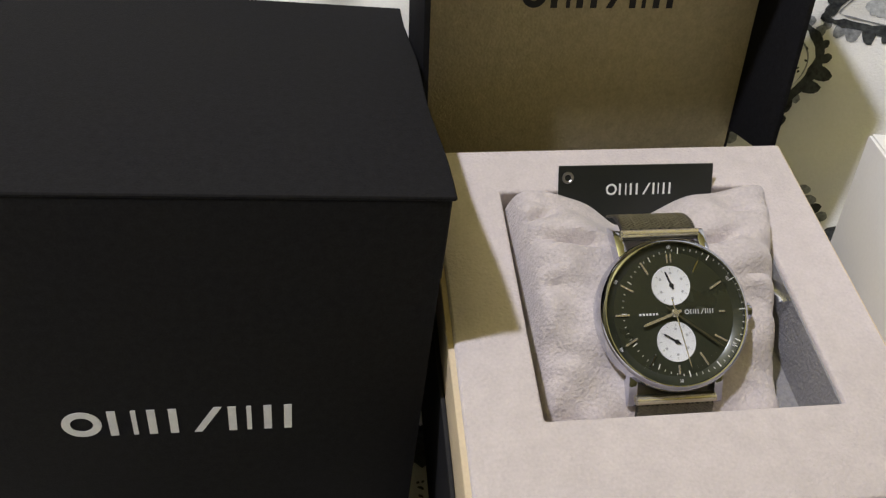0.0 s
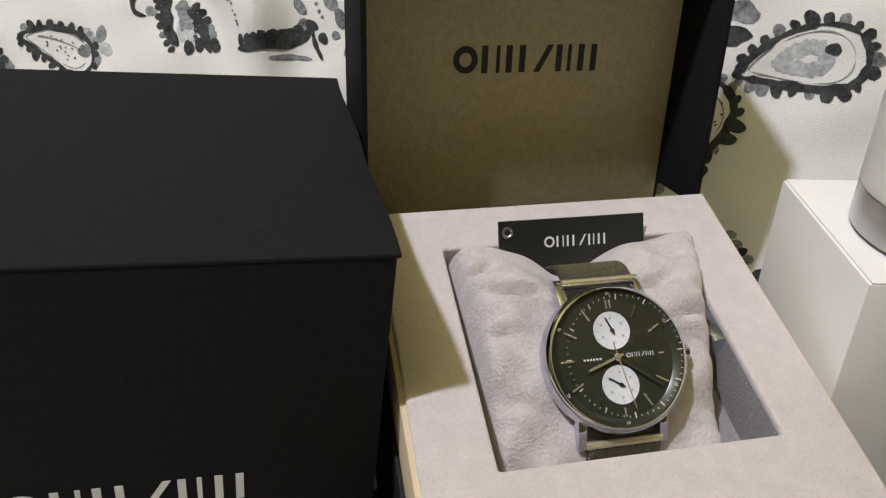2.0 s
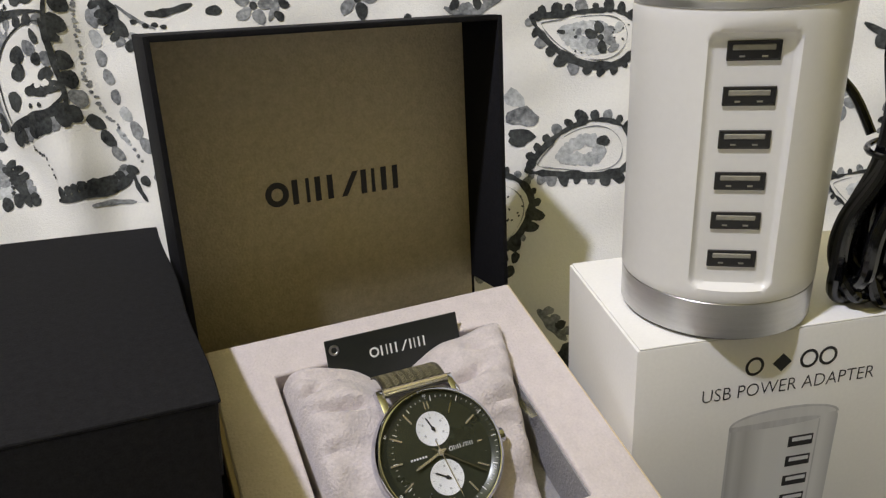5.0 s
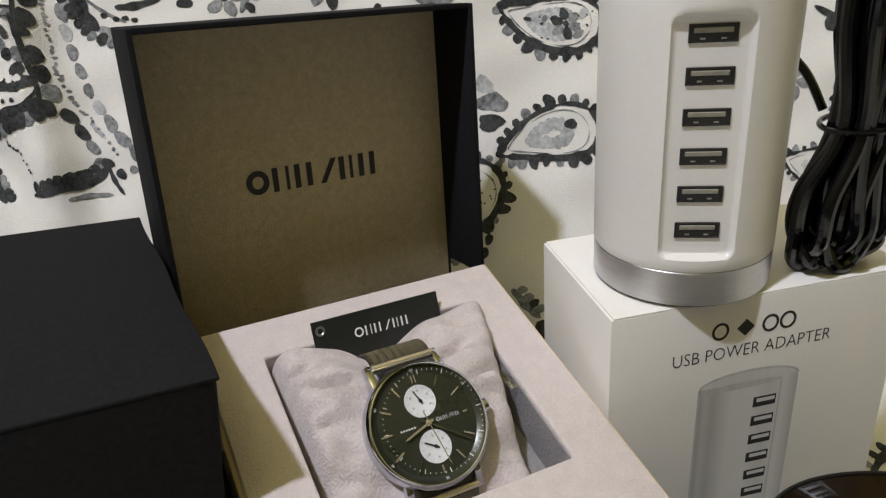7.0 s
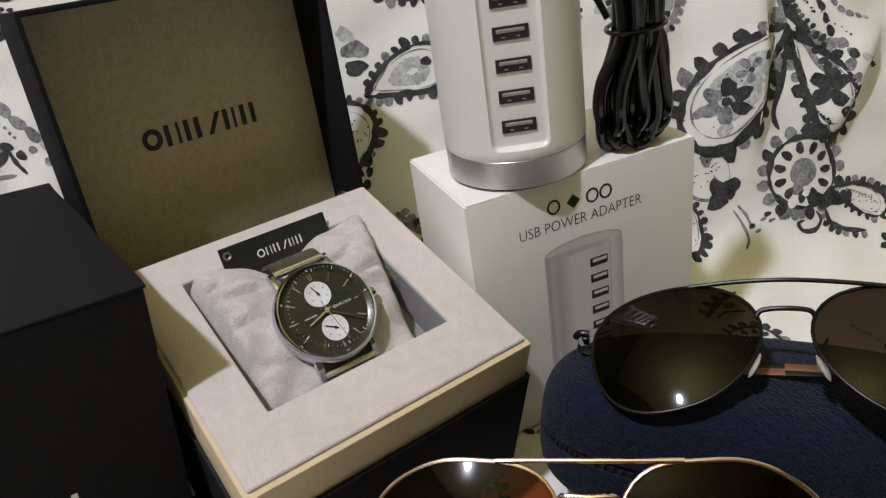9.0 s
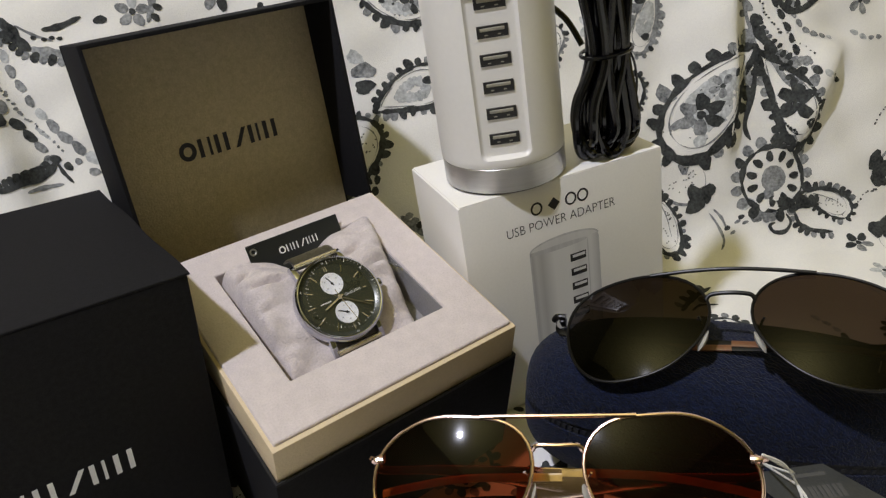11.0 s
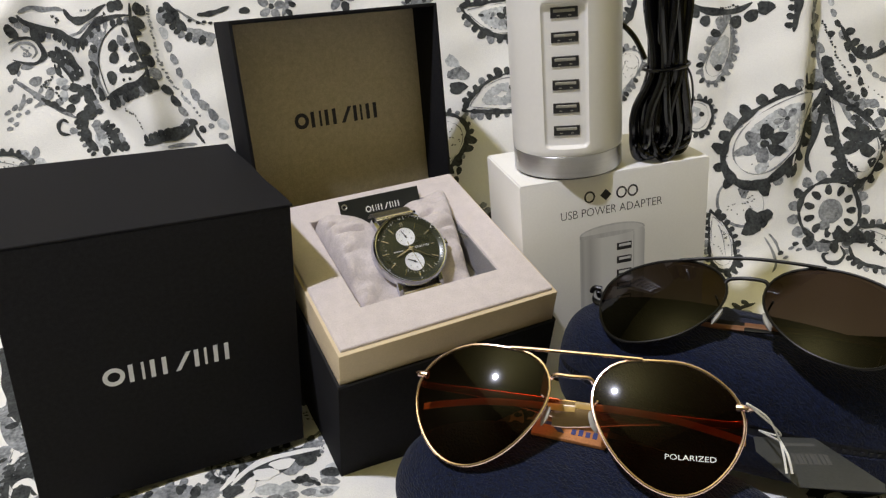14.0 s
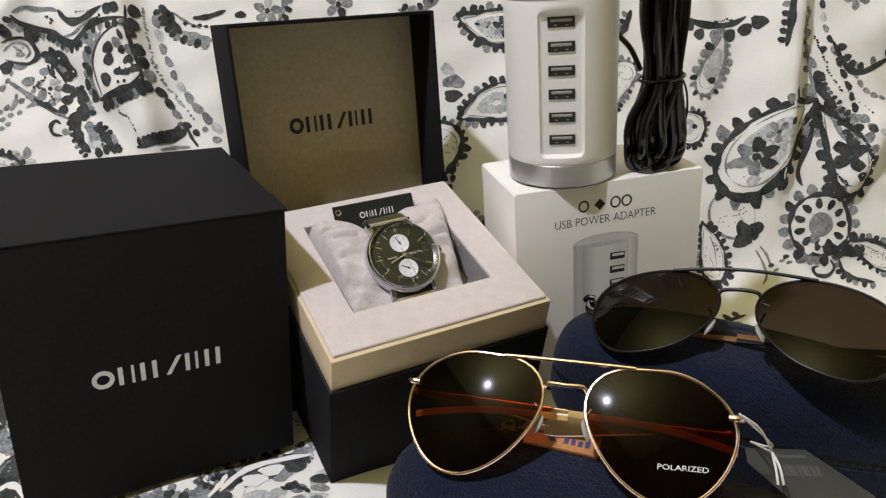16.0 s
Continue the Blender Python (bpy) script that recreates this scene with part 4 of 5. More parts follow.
stroke([(0.3198, 0.2074), (0.3248, 0.1973), (0.3263, 0.1854), (0.3218, 0.1777)], 0.0022, "mid", 0)
blob(0.3407, 0.1976, 0.0026, 0.0013, 0.4, "mid")
blob(0.3462, 0.1960, 0.0026, 0.0013, 0.4, "mid")
blob(0.3352, 0.1896, 0.0026, 0.0013, 0.4, "mid")
blob(0.3438, 0.2009, 0.0026, 0.0018, 0.4, "dark")
blob(0.3317, 0.1937, 0.0026, 0.0018, 0.4, "dark")
stroke([(0.3879, 0.2013), (0.3988, 0.2018), (0.4088, 0.2004)], 0.0055, "dark", 0.005)
stroke([(0.3873, 0.1976), (0.3909, 0.1868), (0.4000, 0.1801), (0.4150, 0.1768)], 0.005, "dark", -0.004)
stroke([(0.2596, 0.1181), (0.2751, 0.1325), (0.2938, 0.1410)], 0.005, "dark", 0.005)
blob(0.2819, 0.1293, 0.0044, 0.0035, 0.2, "mid")
stroke([(0.2677, 0.1183), (0.2769, 0.1235), (0.2886, 0.1201)], 0.002, "dark", 0)
blob(-0.0590, -0.0140, 0.0106, 0.0070, 0.5, "dark")
blob(-0.0720, -0.0223, 0.0079, 0.0070, 0.5, "dark")
blob(-0.0403, -0.0046, 0.0088, 0.0070, 0.4, "dark")
blob(-0.0475, -0.0139, 0.0070, 0.0056, 0.3, "mid")
blob(-0.0835, -0.0320, 0.0088, 0.0063, 0.2, "mid")
blob(-0.0771, -0.0352, 0.0062, 0.0056, 0.6, "dark")
blob(-0.1073, -0.0380, 0.0106, 0.0056, 0.2, "mid")
blob(-0.0919, -0.0362, 0.0079, 0.0056, 0.1, "mid")
stroke([(-0.0788, -0.0303), (-0.0730, -0.0172), (-0.0629, -0.0066), (-0.0468, -0.0015), (-0.0309, 0.0021)], 0.005, "white", 0)
stroke([(-0.0841, -0.0346), (-0.0801, -0.0246), (-0.0781, -0.0159)], 0.0034, "white", 0)
blob(-0.0617, -0.0202, 0.0075, 0.0056, 0.1, "white")
blob(-0.0682, -0.0297, 0.0031, 0.0077, 0, "white")
blob(-0.0535, -0.0111, 0.0070, 0.0049, 0.1, "white")
blob(-0.0458, 0.0063, 0.0044, 0.0035, 0.5, "white")
blob(-0.0245, -0.0150, 0.0057, 0.0035, 0.1, "dark")
blob(-0.0243, -0.0216, 0.0057, 0.0028, 0, "mid")
blob(-0.0421, -0.0229, 0.0022, 0.0021, 0, "dark")
blob(-0.0386, -0.0202, 0.0022, 0.0021, 0, "dark")
blob(-0.0556, -0.0334, 0.0097, 0.0049, 0.1, "pale")
blob(-0.0281, -0.0292, 0.0088, 0.0042, 0.1, "pale")
blob(-0.1991, -0.0174, 0.0070, 0.0183, 0.2, "dark")
blob(-0.1946, -0.0316, 0.0053, 0.0127, 0.1, "dark")
stroke([(-0.2004, -0.0293), (-0.1966, -0.0250), (-0.1895, -0.0274), (-0.1812, -0.0365)], 0.0045, "white", 0)
stroke([(-0.2085, -0.0121), (-0.2084, -0.0054), (-0.2046, -0.0034)], 0.004, "white", 0)
TAKEN += [(0.127, 0.288, 0.030), (0.362, 0.126, 0.035), (0.297, 0.157, 0.020)]  # plain cloth


def filler():
    """The rest of the print, out of the main view or behind things."""
    rnd = random.Random(23)
    for k in range(900):
        u, s = rnd.uniform(-0.44, 0.62), rnd.uniform(-0.30, 0.64)
        r = rnd.choice((0.034, 0.022, 0.016, 0.011))
        if any(math.hypot(u - p, s - q) < (r + w) * 0.95 for p, q, w in TAKEN):
            continue
        a = rnd.uniform(0, 6.28)
        c, d = math.cos(a), math.sin(a)
        if r > 0.03:
            paisley(u - c * r, s - d * r, u + c * r * 0.9, s + d * r * 0.9, rnd.uniform(0.42, 0.6), rnd.uniform(-0.2, 0.2), rnd.choice((0, 1, 2, 3)))
        elif r > 0.02:
            rnd.choice((lambda: rosette(u, s, r), lambda: pod(u - c * r, s - d * r, u + c * r, s + d * r)))()
        elif r > 0.012:
            rnd.choice((lambda: chain([(u - c * r, s - d * r), (u + d * 0.004, s - c * 0.004), (u + c * r, s + d * r)]), lambda: stroke([(u - c * r, s - d * r), (u + d * 0.006, s - c * 0.006), (u + c * r, s + d * r)], 0.004, "dark", 0.003)))()
        else:
            rnd.choice((lambda: posy(u, s, r), lambda: posy(u, s, r, ("mid", "pale")), lambda: dots([(u - c * r, s - d * r), (u, s + 0.003), (u + c * r, s + d * r)], 0.0009)))()


filler()
for ink, words in (("pale", "pale grey washes of the printed paisley"), ("mid", "grey brush marks of the printed paisley"), ("dark", "charcoal outlines of the printed paisley"), ("white", "small white gaps left in the printed paisley")):
    ob = part(ink + "_print", PRINT[ink], INK[ink], SHEET_OB, words, 180)
    ob["kind"] = "stuff"


# ---- black outer box ----
def outer_box():
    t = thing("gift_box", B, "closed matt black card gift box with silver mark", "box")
    part("body", box(-0.1435, -0.0008, 0.0, 0.131, -0.152, -0.0012, 0.0007), BLACK_PAPER, t)
    top = box(-0.1442, 0.0004, -0.0004, 0.1318, -0.0012, 0.0, 0.0004, 1)
    bmesh.ops.subdivide_edges(top, edges=[e for e in top.edges if abs(e.verts[0].co.y - e.verts[1].co.y) > 0.1], cuts=14)
    for v in top.verts:
        if v.co.x > -0.002:
            v.co.x += 0.0005 * math.sin(v.co.y * 95) + 0.0001
    part("top_flap", top, BLACK_PAPER, t, "thin black card flap with a wavy edge")
    part("side_flap", box(-0.0006, 0.0004, 0.004, 0.128, -0.030, -0.0016, 0.0003, 1), BLACK_EDGE, t)
    for bm in brand_shapes(0.0642, 0.0103, 0.00025, 1.3):
        part("mark_shape", moved(bm, Matrix.Translation((-0.0725, -0.0001, -0.0788)) @ UPRIGHT), SILVER_INK, t, "silver foil shape")


outer_box()


# ---- open watch box ----
def watch_box():
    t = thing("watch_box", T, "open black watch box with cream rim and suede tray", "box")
    part("base", box(-0.0033, 0.1343, -0.0078, 0.134, -0.103, -0.0214, 0.0006), BLACK_PAPER, t)
    part("base_lip", frame_block((-0.0033, 0.1343, -0.0078, 0.134), (-0.0020, 0.1330, -0.0066, 0.1327), -0.0214, -0.0196, 0.0002), BLACK_EDGE, t)
    part("rim", frame_block((-0.0018, 0.1328, -0.0062, 0.1315), (0.0190, 0.1120, 0.0215, 0.1125), -0.0214, 0.0010, 0.0005), CREAM, t, "smooth cream paper rim")
    part("tray", frame_block((0.0, 0.1312, -0.0036, 0.1302), (0.0222, 0.1098, 0.0240, 0.1095), -0.0200, 0.0030, 0.0015), SUEDE, t, "pale suede tray with a square well")
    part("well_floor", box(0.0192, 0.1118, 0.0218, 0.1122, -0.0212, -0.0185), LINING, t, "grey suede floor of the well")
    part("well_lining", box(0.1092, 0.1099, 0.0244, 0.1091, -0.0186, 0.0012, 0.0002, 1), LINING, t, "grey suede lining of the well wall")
    lid = new("lid", mesh_of("lid", box(0, 0.1426, 0.0325, 0.0356, 0, 0.1386, 0.0006), BLACK_PAPER))
    lid.parent = t
    lid.matrix_local = T.inverted() @ L
    lid["label"] = "raised black lid with a deep rim"
    for b in ((0, 0.0022, 0, 0.0327, 0.0190, 0.1383), (0.1404, 0.1426, 0, 0.0327, 0.0130, 0.1383), (0.0020, 0.1406, 0.0001, 0.0327, 0.1362, 0.1385), (0.0020, 0.1406, 0.0120, 0.0327, 0.0, 0.0022)):
        part("lid_wall", box(*b, 0.0005), BLACK_PAPER, lid)
    part("lid_panel", box(0.0024, 0.1402, 0.0308, 0.0324, 0.0024, 0.1360, 0.0006), TAN, lid, "fawn lining panel")
    for bm in brand_shapes(0.0615, 0.0108, 0.0002, 1.4):
        part("mark_shape", moved(bm, Matrix.Translation((0.0722, 0.03075, 0.0695)) @ UPRIGHT), BLACK_INK, lid)


watch_box()


def pillow():
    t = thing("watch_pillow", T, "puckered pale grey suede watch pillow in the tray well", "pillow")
    bm = bmesh.new()
    n = 96
    tilt = pose(0, 0, 0, 29.6)
    low = Matrix.Translation((0.06445, 0.0516, 0.0108)) @ tilt

    def at(a, b, side):
        rim = max(0.0, (1 - abs(a) ** 18) * (1 - abs(b) ** 16)) ** 0.42
        y = 0.0660 + 0.0412 * b * (1 + 0.03 * a * a)
        left, right = 0.0262 - 0.0034 * (y - 0.025) / 0.083, 0.0995 + 0.0185 * max((y - 0.025) / 0.083, 0) ** 1.5
        x = (left + right) / 2 + (right - left) / 2 * a * (1 - 0.015 * (1 - b * b))
        waist = math.exp(-((x - 0.0645) / 0.0150) ** 2)
        # rises under the watch, falls again behind it
        k = y - 0.0516
        seat = min(-0.0012 + 0.568 * k, 0.0128 - 0.28 * max(k - 0.024, 0) - 6.0 * max(k - 0.040, 0) ** 2)
        seat -= 0.0016 * math.exp(-((k - 0.0255) / 0.008) ** 2)
        seat -= 0.45 * waist * max(k - 0.027, 0) + 0.0012 * min(max(k / 0.04, 0), 1)
        crease = 0.0016 * math.sin(6 * a + 4 * b * b + 1) * math.sin(8 * b - 3 * a) + 0.0004 * math.sin(17 * a + 9 * b)
        crease -= 0.0018 * abs(a) ** 7 * (0.5 + 0.5 * math.sin(26 * b + 2 * a)) ** 3
        off = abs(x - 0.0645)
        crease -= 0.0022 * math.exp(-((abs(a) - 0.80) / 0.22) ** 2) * (0.5 + 0.5 * math.sin(15 * b + 5 * a)) ** 4
        crease -= 0.0056 * math.exp(-((off - 0.022) / 0.008) ** 2 - ((y - 0.0790 - 0.22 * (off - 0.02)) / 0.0022) ** 2)
        crease -= 0.0034 * math.exp(-((off - 0.034) / 0.006) ** 2 - ((y - 0.0930 + 0.3 * (off - 0.03)) / 0.0020) ** 2)
        crease -= 0.0022 * math.exp(-((off - 0.030) / 0.008) ** 2 - ((y - 0.0660 - 0.12 * (off - 0.03)) / 0.0018) ** 2)
        ear = 0.0066 * math.exp(-((abs(a) - 1.05) / 0.50) ** 2 - ((b - 1.0) / 0.36) ** 2)
        top = seat + 0.0046 * (1 - waist) + ear + crease
        low = -0.0180
        z = low + (top - low) * rim if side > 0 else low
        x = min(x, 0.1088 + 0.0090 * min(max((z - 0.0030) / 0.0030, 0), 1))
        return Vector((x, min(max(y, 0.0246), 0.1088), z))

    for side in (1, -1):
        g = [[bm.verts.new(at(math.sin(math.pi * (i / n - 0.5)), math.sin(math.pi * (j / n - 0.5)), side)) for j in range(n + 1)] for i in range(n + 1)]
        for i in range(n):
            for j in range(n):
                bm.faces.new((g[i][j], g[i + 1][j], g[i + 1][j + 1], g[i][j + 1]))
    bmesh.ops.remove_doubles(bm, verts=bm.verts, dist=0.00002)
    part("cushion", bm, CUSHION, t)


pillow()


def hand(angle, length, back, width, z, tip=0.3):
    bm = prism([(-width / 2, -back), (width / 2, -back), (width / 2 * 0.9, length * 0.9), (0, length), (-width / 2 * 0.9, length * 0.9)], z, z + 0.0002)
    return moved(bm, pose(0, 0, 0, 0, 0, -angle))


def wristwatch():
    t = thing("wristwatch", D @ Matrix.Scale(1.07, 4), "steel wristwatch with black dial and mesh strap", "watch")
    part("case", lathe([(0, -0.0092), (0.0150, -0.0092), (0.0190, -0.0084), (0.0207, -0.0066), (0.0212, -0.0040), (0.0212, -0.0012), (0.0208, -0.0003), (0.0206, 0.0004)], 96), POLISHED, t)
    part("bezel", lathe([(0.0206, -0.0003), (0.0210, 0.0003), (0.0209, 0.0010), (0.0203, 0.0018), (0.0198, 0.0021), (0.0195, 0.0020), (0.0194, 0.0004)], 96), POLISHED, t, "polished steel bezel")
    part("dial", lathe([(0.0, 0.0), (0.0170, 0.0), (0.0172, 0.00015), (0.0194, 0.0010)], 96), DIAL, t, "black dial with a sloped chapter ring")
    part("crystal", lathe([(0.0, 0.0021), (0.012, 0.00205), (0.0195, 0.0018)], 64), CRYSTAL, t, "flat clear crystal").visible_shadow = False
    for k in range(12):
        w = 0.00062 if k != 0 else 0.00045
        r0, r1 = (0.0140, 0.0166) if k in (0, 6) else (0.0128, 0.0146) if k == 3 else (0.0126, 0.0166)
        bm = box(-w / 2, w / 2, r0, r1, 0.0001, 0.0005, 0.0001, 1)
        if k == 0:
            bm = merge(moved(bm, Matrix.Translation((-0.00055, 0, 0))), box(0.00033, 0.00078, r0, r1, 0.0001, 0.0005, 0.0001, 1))
        # Markers 1 and 7: brighter polished steel imitates the glint they catch.
        part("hour_marker", moved(bm, pose(0, 0, 0, 0, 0, -30 * k)), PALE_GOLD if k not in (1, 7) else POLISHED, t)
    ticks = []
    for k in range(60):
        big = k % 5 == 0
        bm = prism(rect(-0.00006 if not big else -0.00011, 0.00006 if not big else 0.00011, 0.0184 if not big else 0.0176, 0.0190 if not big else 0.0192), 0.0, 0.0001)
        ticks.append(moved(bm, pose(0, 0, 0, 0, 0, -6 * k) @ Matrix.Translation((0, 0, 0.0007)) @ pose(0, 0, 0.0, 20) @ Matrix.Translation((0, -0.0010, 0))))
    tagged(part("minute_track", merge(*ticks), WHITE_INK, t, "fine white minute ticks"), kind="stuff")
    for n, a in (("60", 0), ("10", 60), ("20", 120), ("30", 180), ("40", 240), ("50", 300)):
        r = 0.0183
        part("minute_number", moved(lettering(n, 0.0012, 0.00006), Matrix.Translation((r * math.sin(radians(a)), r * math.cos(radians(a)), 0.00095)) @ pose(0, 0, 0, 0, 0, -a if a not in (180,) else 0)), WHITE_INK, t)
    for y, name in ((0.0077, "upper"), (-0.0077, "lower")):
        at = Matrix.Translation((0, y, 0))
        sub = part("subdial", moved(lathe([(0, 0.0002), (0.0051, 0.0002), (0.0054, 0.0003), (0.0055, 0.0)], 48), at), SUBDIAL, t, "white sub-dial")
        marks = [moved(prism(rect(-0.00007, 0.00007, 0.0042, 0.0049), 0.0003, 0.00034), at @ pose(0, 0, 0, 0, 0, 30 * k)) for k in range(12)]
        marks += [moved(box(-0.00035, 0.00035, 0.0032, 0.0038, 0.0003, 0.00034), at @ pose(0, 0, 0, 0, 0, 60 * k)) for k in range(6)]
        part("subdial_marks", merge(*marks), material("pale_marks_" + name, (0.45, 0.45, 0.44), 0.6), sub)
        part("small_hand", merge(moved(hand(-22 if y > 0 else -58, 0.0042, 0.0012, 0.0005, 0.0004), at), moved(lathe([(0, 0.0007), (0.0006, 0.0007), (0.0006, 0.0003)], 16), at)), BLACK_INK, sub)
    part("hour_hand", hand(251, 0.0100, 0.002, 0.0008, 0.0010), PALE_GOLD, t)
    part("minute_hand", hand(127, 0.0160, 0.003, 0.0005, 0.0013), MESH_STEEL, t)
    part("seconds_hand", hand(169, 0.0154, 0.004, 0.0003, 0.0016), PALE_GOLD, t)
    part("hand_hub", lathe([(0, 0.0019), (0.0009, 0.0018), (0.0011, 0.0014), (0.0011, 0.0008)], 24), PALE_GOLD, t)
    part("dial_mark", moved(merge(*brand_shapes(0.0082, 0.0013, 0.0001)), Matrix.Translation((0.0072, 0.0003, 0.0001))), WHITE_INK, t)
    part("dial_line", moved(merge(*[prism(rect(-0.0026 + 0.00095 * k, -0.0026 + 0.00095 * k + 0.0006, -0.0003, 0.0003), 0.0001, 0.0002) for k in range(6)]), Matrix.Translation((-0.0072, 0.0, 0))), WHITE_INK, t)
    for sx in (-1, 1):
        for sy in (-1, 1):
            bm = box(-0.0013, 0.0013, 0.0150, 0.0246, -0.0062, -0.0012, 0.0006)
            for v in bm.verts:
                k = (v.co.y - 0.0150) / 0.0096
                v.co.z -= 0.0042 * k * k
            bm = moved(bm, Matrix.Diagonal((1, sy, 1, 1)))
            part("lug", moved(bm, Matrix.Translation((sx * 0.0122, 0, 0))), POLISHED, t)
    part("crown", moved(lathe([(0, 0.0), (0.0024, 0.0), (0.0026, 0.0006), (0.0026, 0.0022), (0.0022, 0.0026), (0, 0.0026)], 24), Matrix.Translation((0.0211, 0.0, -0.0040)) @ pose(0, 0, 0, 0, 90)), POLISHED, t)

    def strap(sign, reach):
        line = [(0.0215, -0.0040), (0.0240, -0.0044), (0.0272, -0.0066), (0.0298, -0.0108), (0.0310, -0.0170)]
        path = smooth_line([(0, y * 1.0, z) for y, z in line[: reach]], 8)
        slab = bmesh.new()
        rows = []
        for q in path:
            rows.append([slab.verts.new((x, q.y, q.z + dz)) for x, dz in ((-0.0108, 0), (0.0108, 0), (0.0108, -0.0016), (-0.0108, -0.0016))])
        for a, b in zip(rows, rows[1:]):
            for k in range(4):
                slab.faces.new((a[k], a[(k + 1) % 4], b[(k + 1) % 4], b[k]))
        slab.faces.new(rows[0])
        slab.faces.new(rows[-1][::-1])
        band = part("strap", moved(slab, Matrix.Diagonal((1, sign, 1, 1))), STRAP_DARK, t, "woven steel mesh strap")
        links = []
        for i, q in enumerate(path[10:]):
            for c in range(15):
                x = -0.0103 + 0.00143 * (c + (0.5 if i % 2 else 0))
                links.append(moved(box(-0.00056, 0.00056, -0.00030, 0.00030, -0.0001, 0.00030, 0.00010, 1), Matrix.Translation((x, q.y, q.z)) @ pose(0, 0, 0, -28, 0, 24 if c % 2 else -24)))
        tagged(part("woven_mesh", moved(merge(*links), Matrix.Diagonal((1, sign, 1, 1))), MESH_STEEL, band, "small woven links"), kind="stuff")
        part("end_bar", moved(tube([Vector((-0.0112, 0.0232, -0.0042)), Vector((0.0112, 0.0232, -0.0042))], 0.0012, 16), Matrix.Diagonal((1, sign, 1, 1))), PALE_GOLD, band, "champagne coloured end bar")

    strap(1, 5)
    strap(-1, 4)


wristwatch()


def hang_card():
    m = T @ Matrix.Translation((0.0702, 0.1142, 0.0100)) @ pose(0, 0, 0, 52) @ pose(0, 0, 0, 0, 0, -0.3)
    t = thing("hang_card", m, "small black card with white mark tucked behind the pillow", "card")
    part("card", box(-0.0278, 0.0278, -0.0240, 0.0, -0.0006, 0.0, 0.0002, 1), material("card_black", (0.014, 0.016, 0.014), 0.45, 0, 0.15), t)
    part("eyelet", moved(lathe([(0.0011, 0.0), (0.0015, 0.0004), (0.0020, 0.0003), (0.0021, 0.0)], 24), Matrix.Translation((-0.0245, -0.0042, 0))), STEEL, t)
    for bm in brand_shapes(0.0235, 0.0040, 0.0001):
        part("mark_shape", moved(bm, Matrix.Translation((0.0008, -0.0085, 0.0001))), WHITE_INK, t)
    part("card_back", box(-0.0278, 0.0278, -0.0245, -0.0005, -0.0009, -0.0007), WHITE_CARD, t)


hang_card()


def film_strip():
    t = thing("plastic_film", T @ Matrix.Translation((0.1052, 0.0700, -0.0010)) @ pose(0, 0, 0, 0, -28, 14), "small curled strip of clear plastic film beside the pillow", "film")
    bm = bmesh.new()
    rows = [[bm.verts.new((0.007 * (i / 10) - 0.0035, -0.008 + 0.016 * j / 8 - 0.003 * (i / 10) ** 2, 0.0012 * math.sin(2.4 * i / 10 + 0.2 * j))) for j in range(9)] for i in range(11)]
    for i in range(10):
        for j in range(8):
            bm.faces.new((rows[i][j], rows[i + 1][j], rows[i + 1][j + 1], rows[i][j + 1]))
    bmesh.ops.solidify(bm, geom=bm.faces[:], thickness=0.0002)
    part("strip", bm, FILM, t)


film_strip()


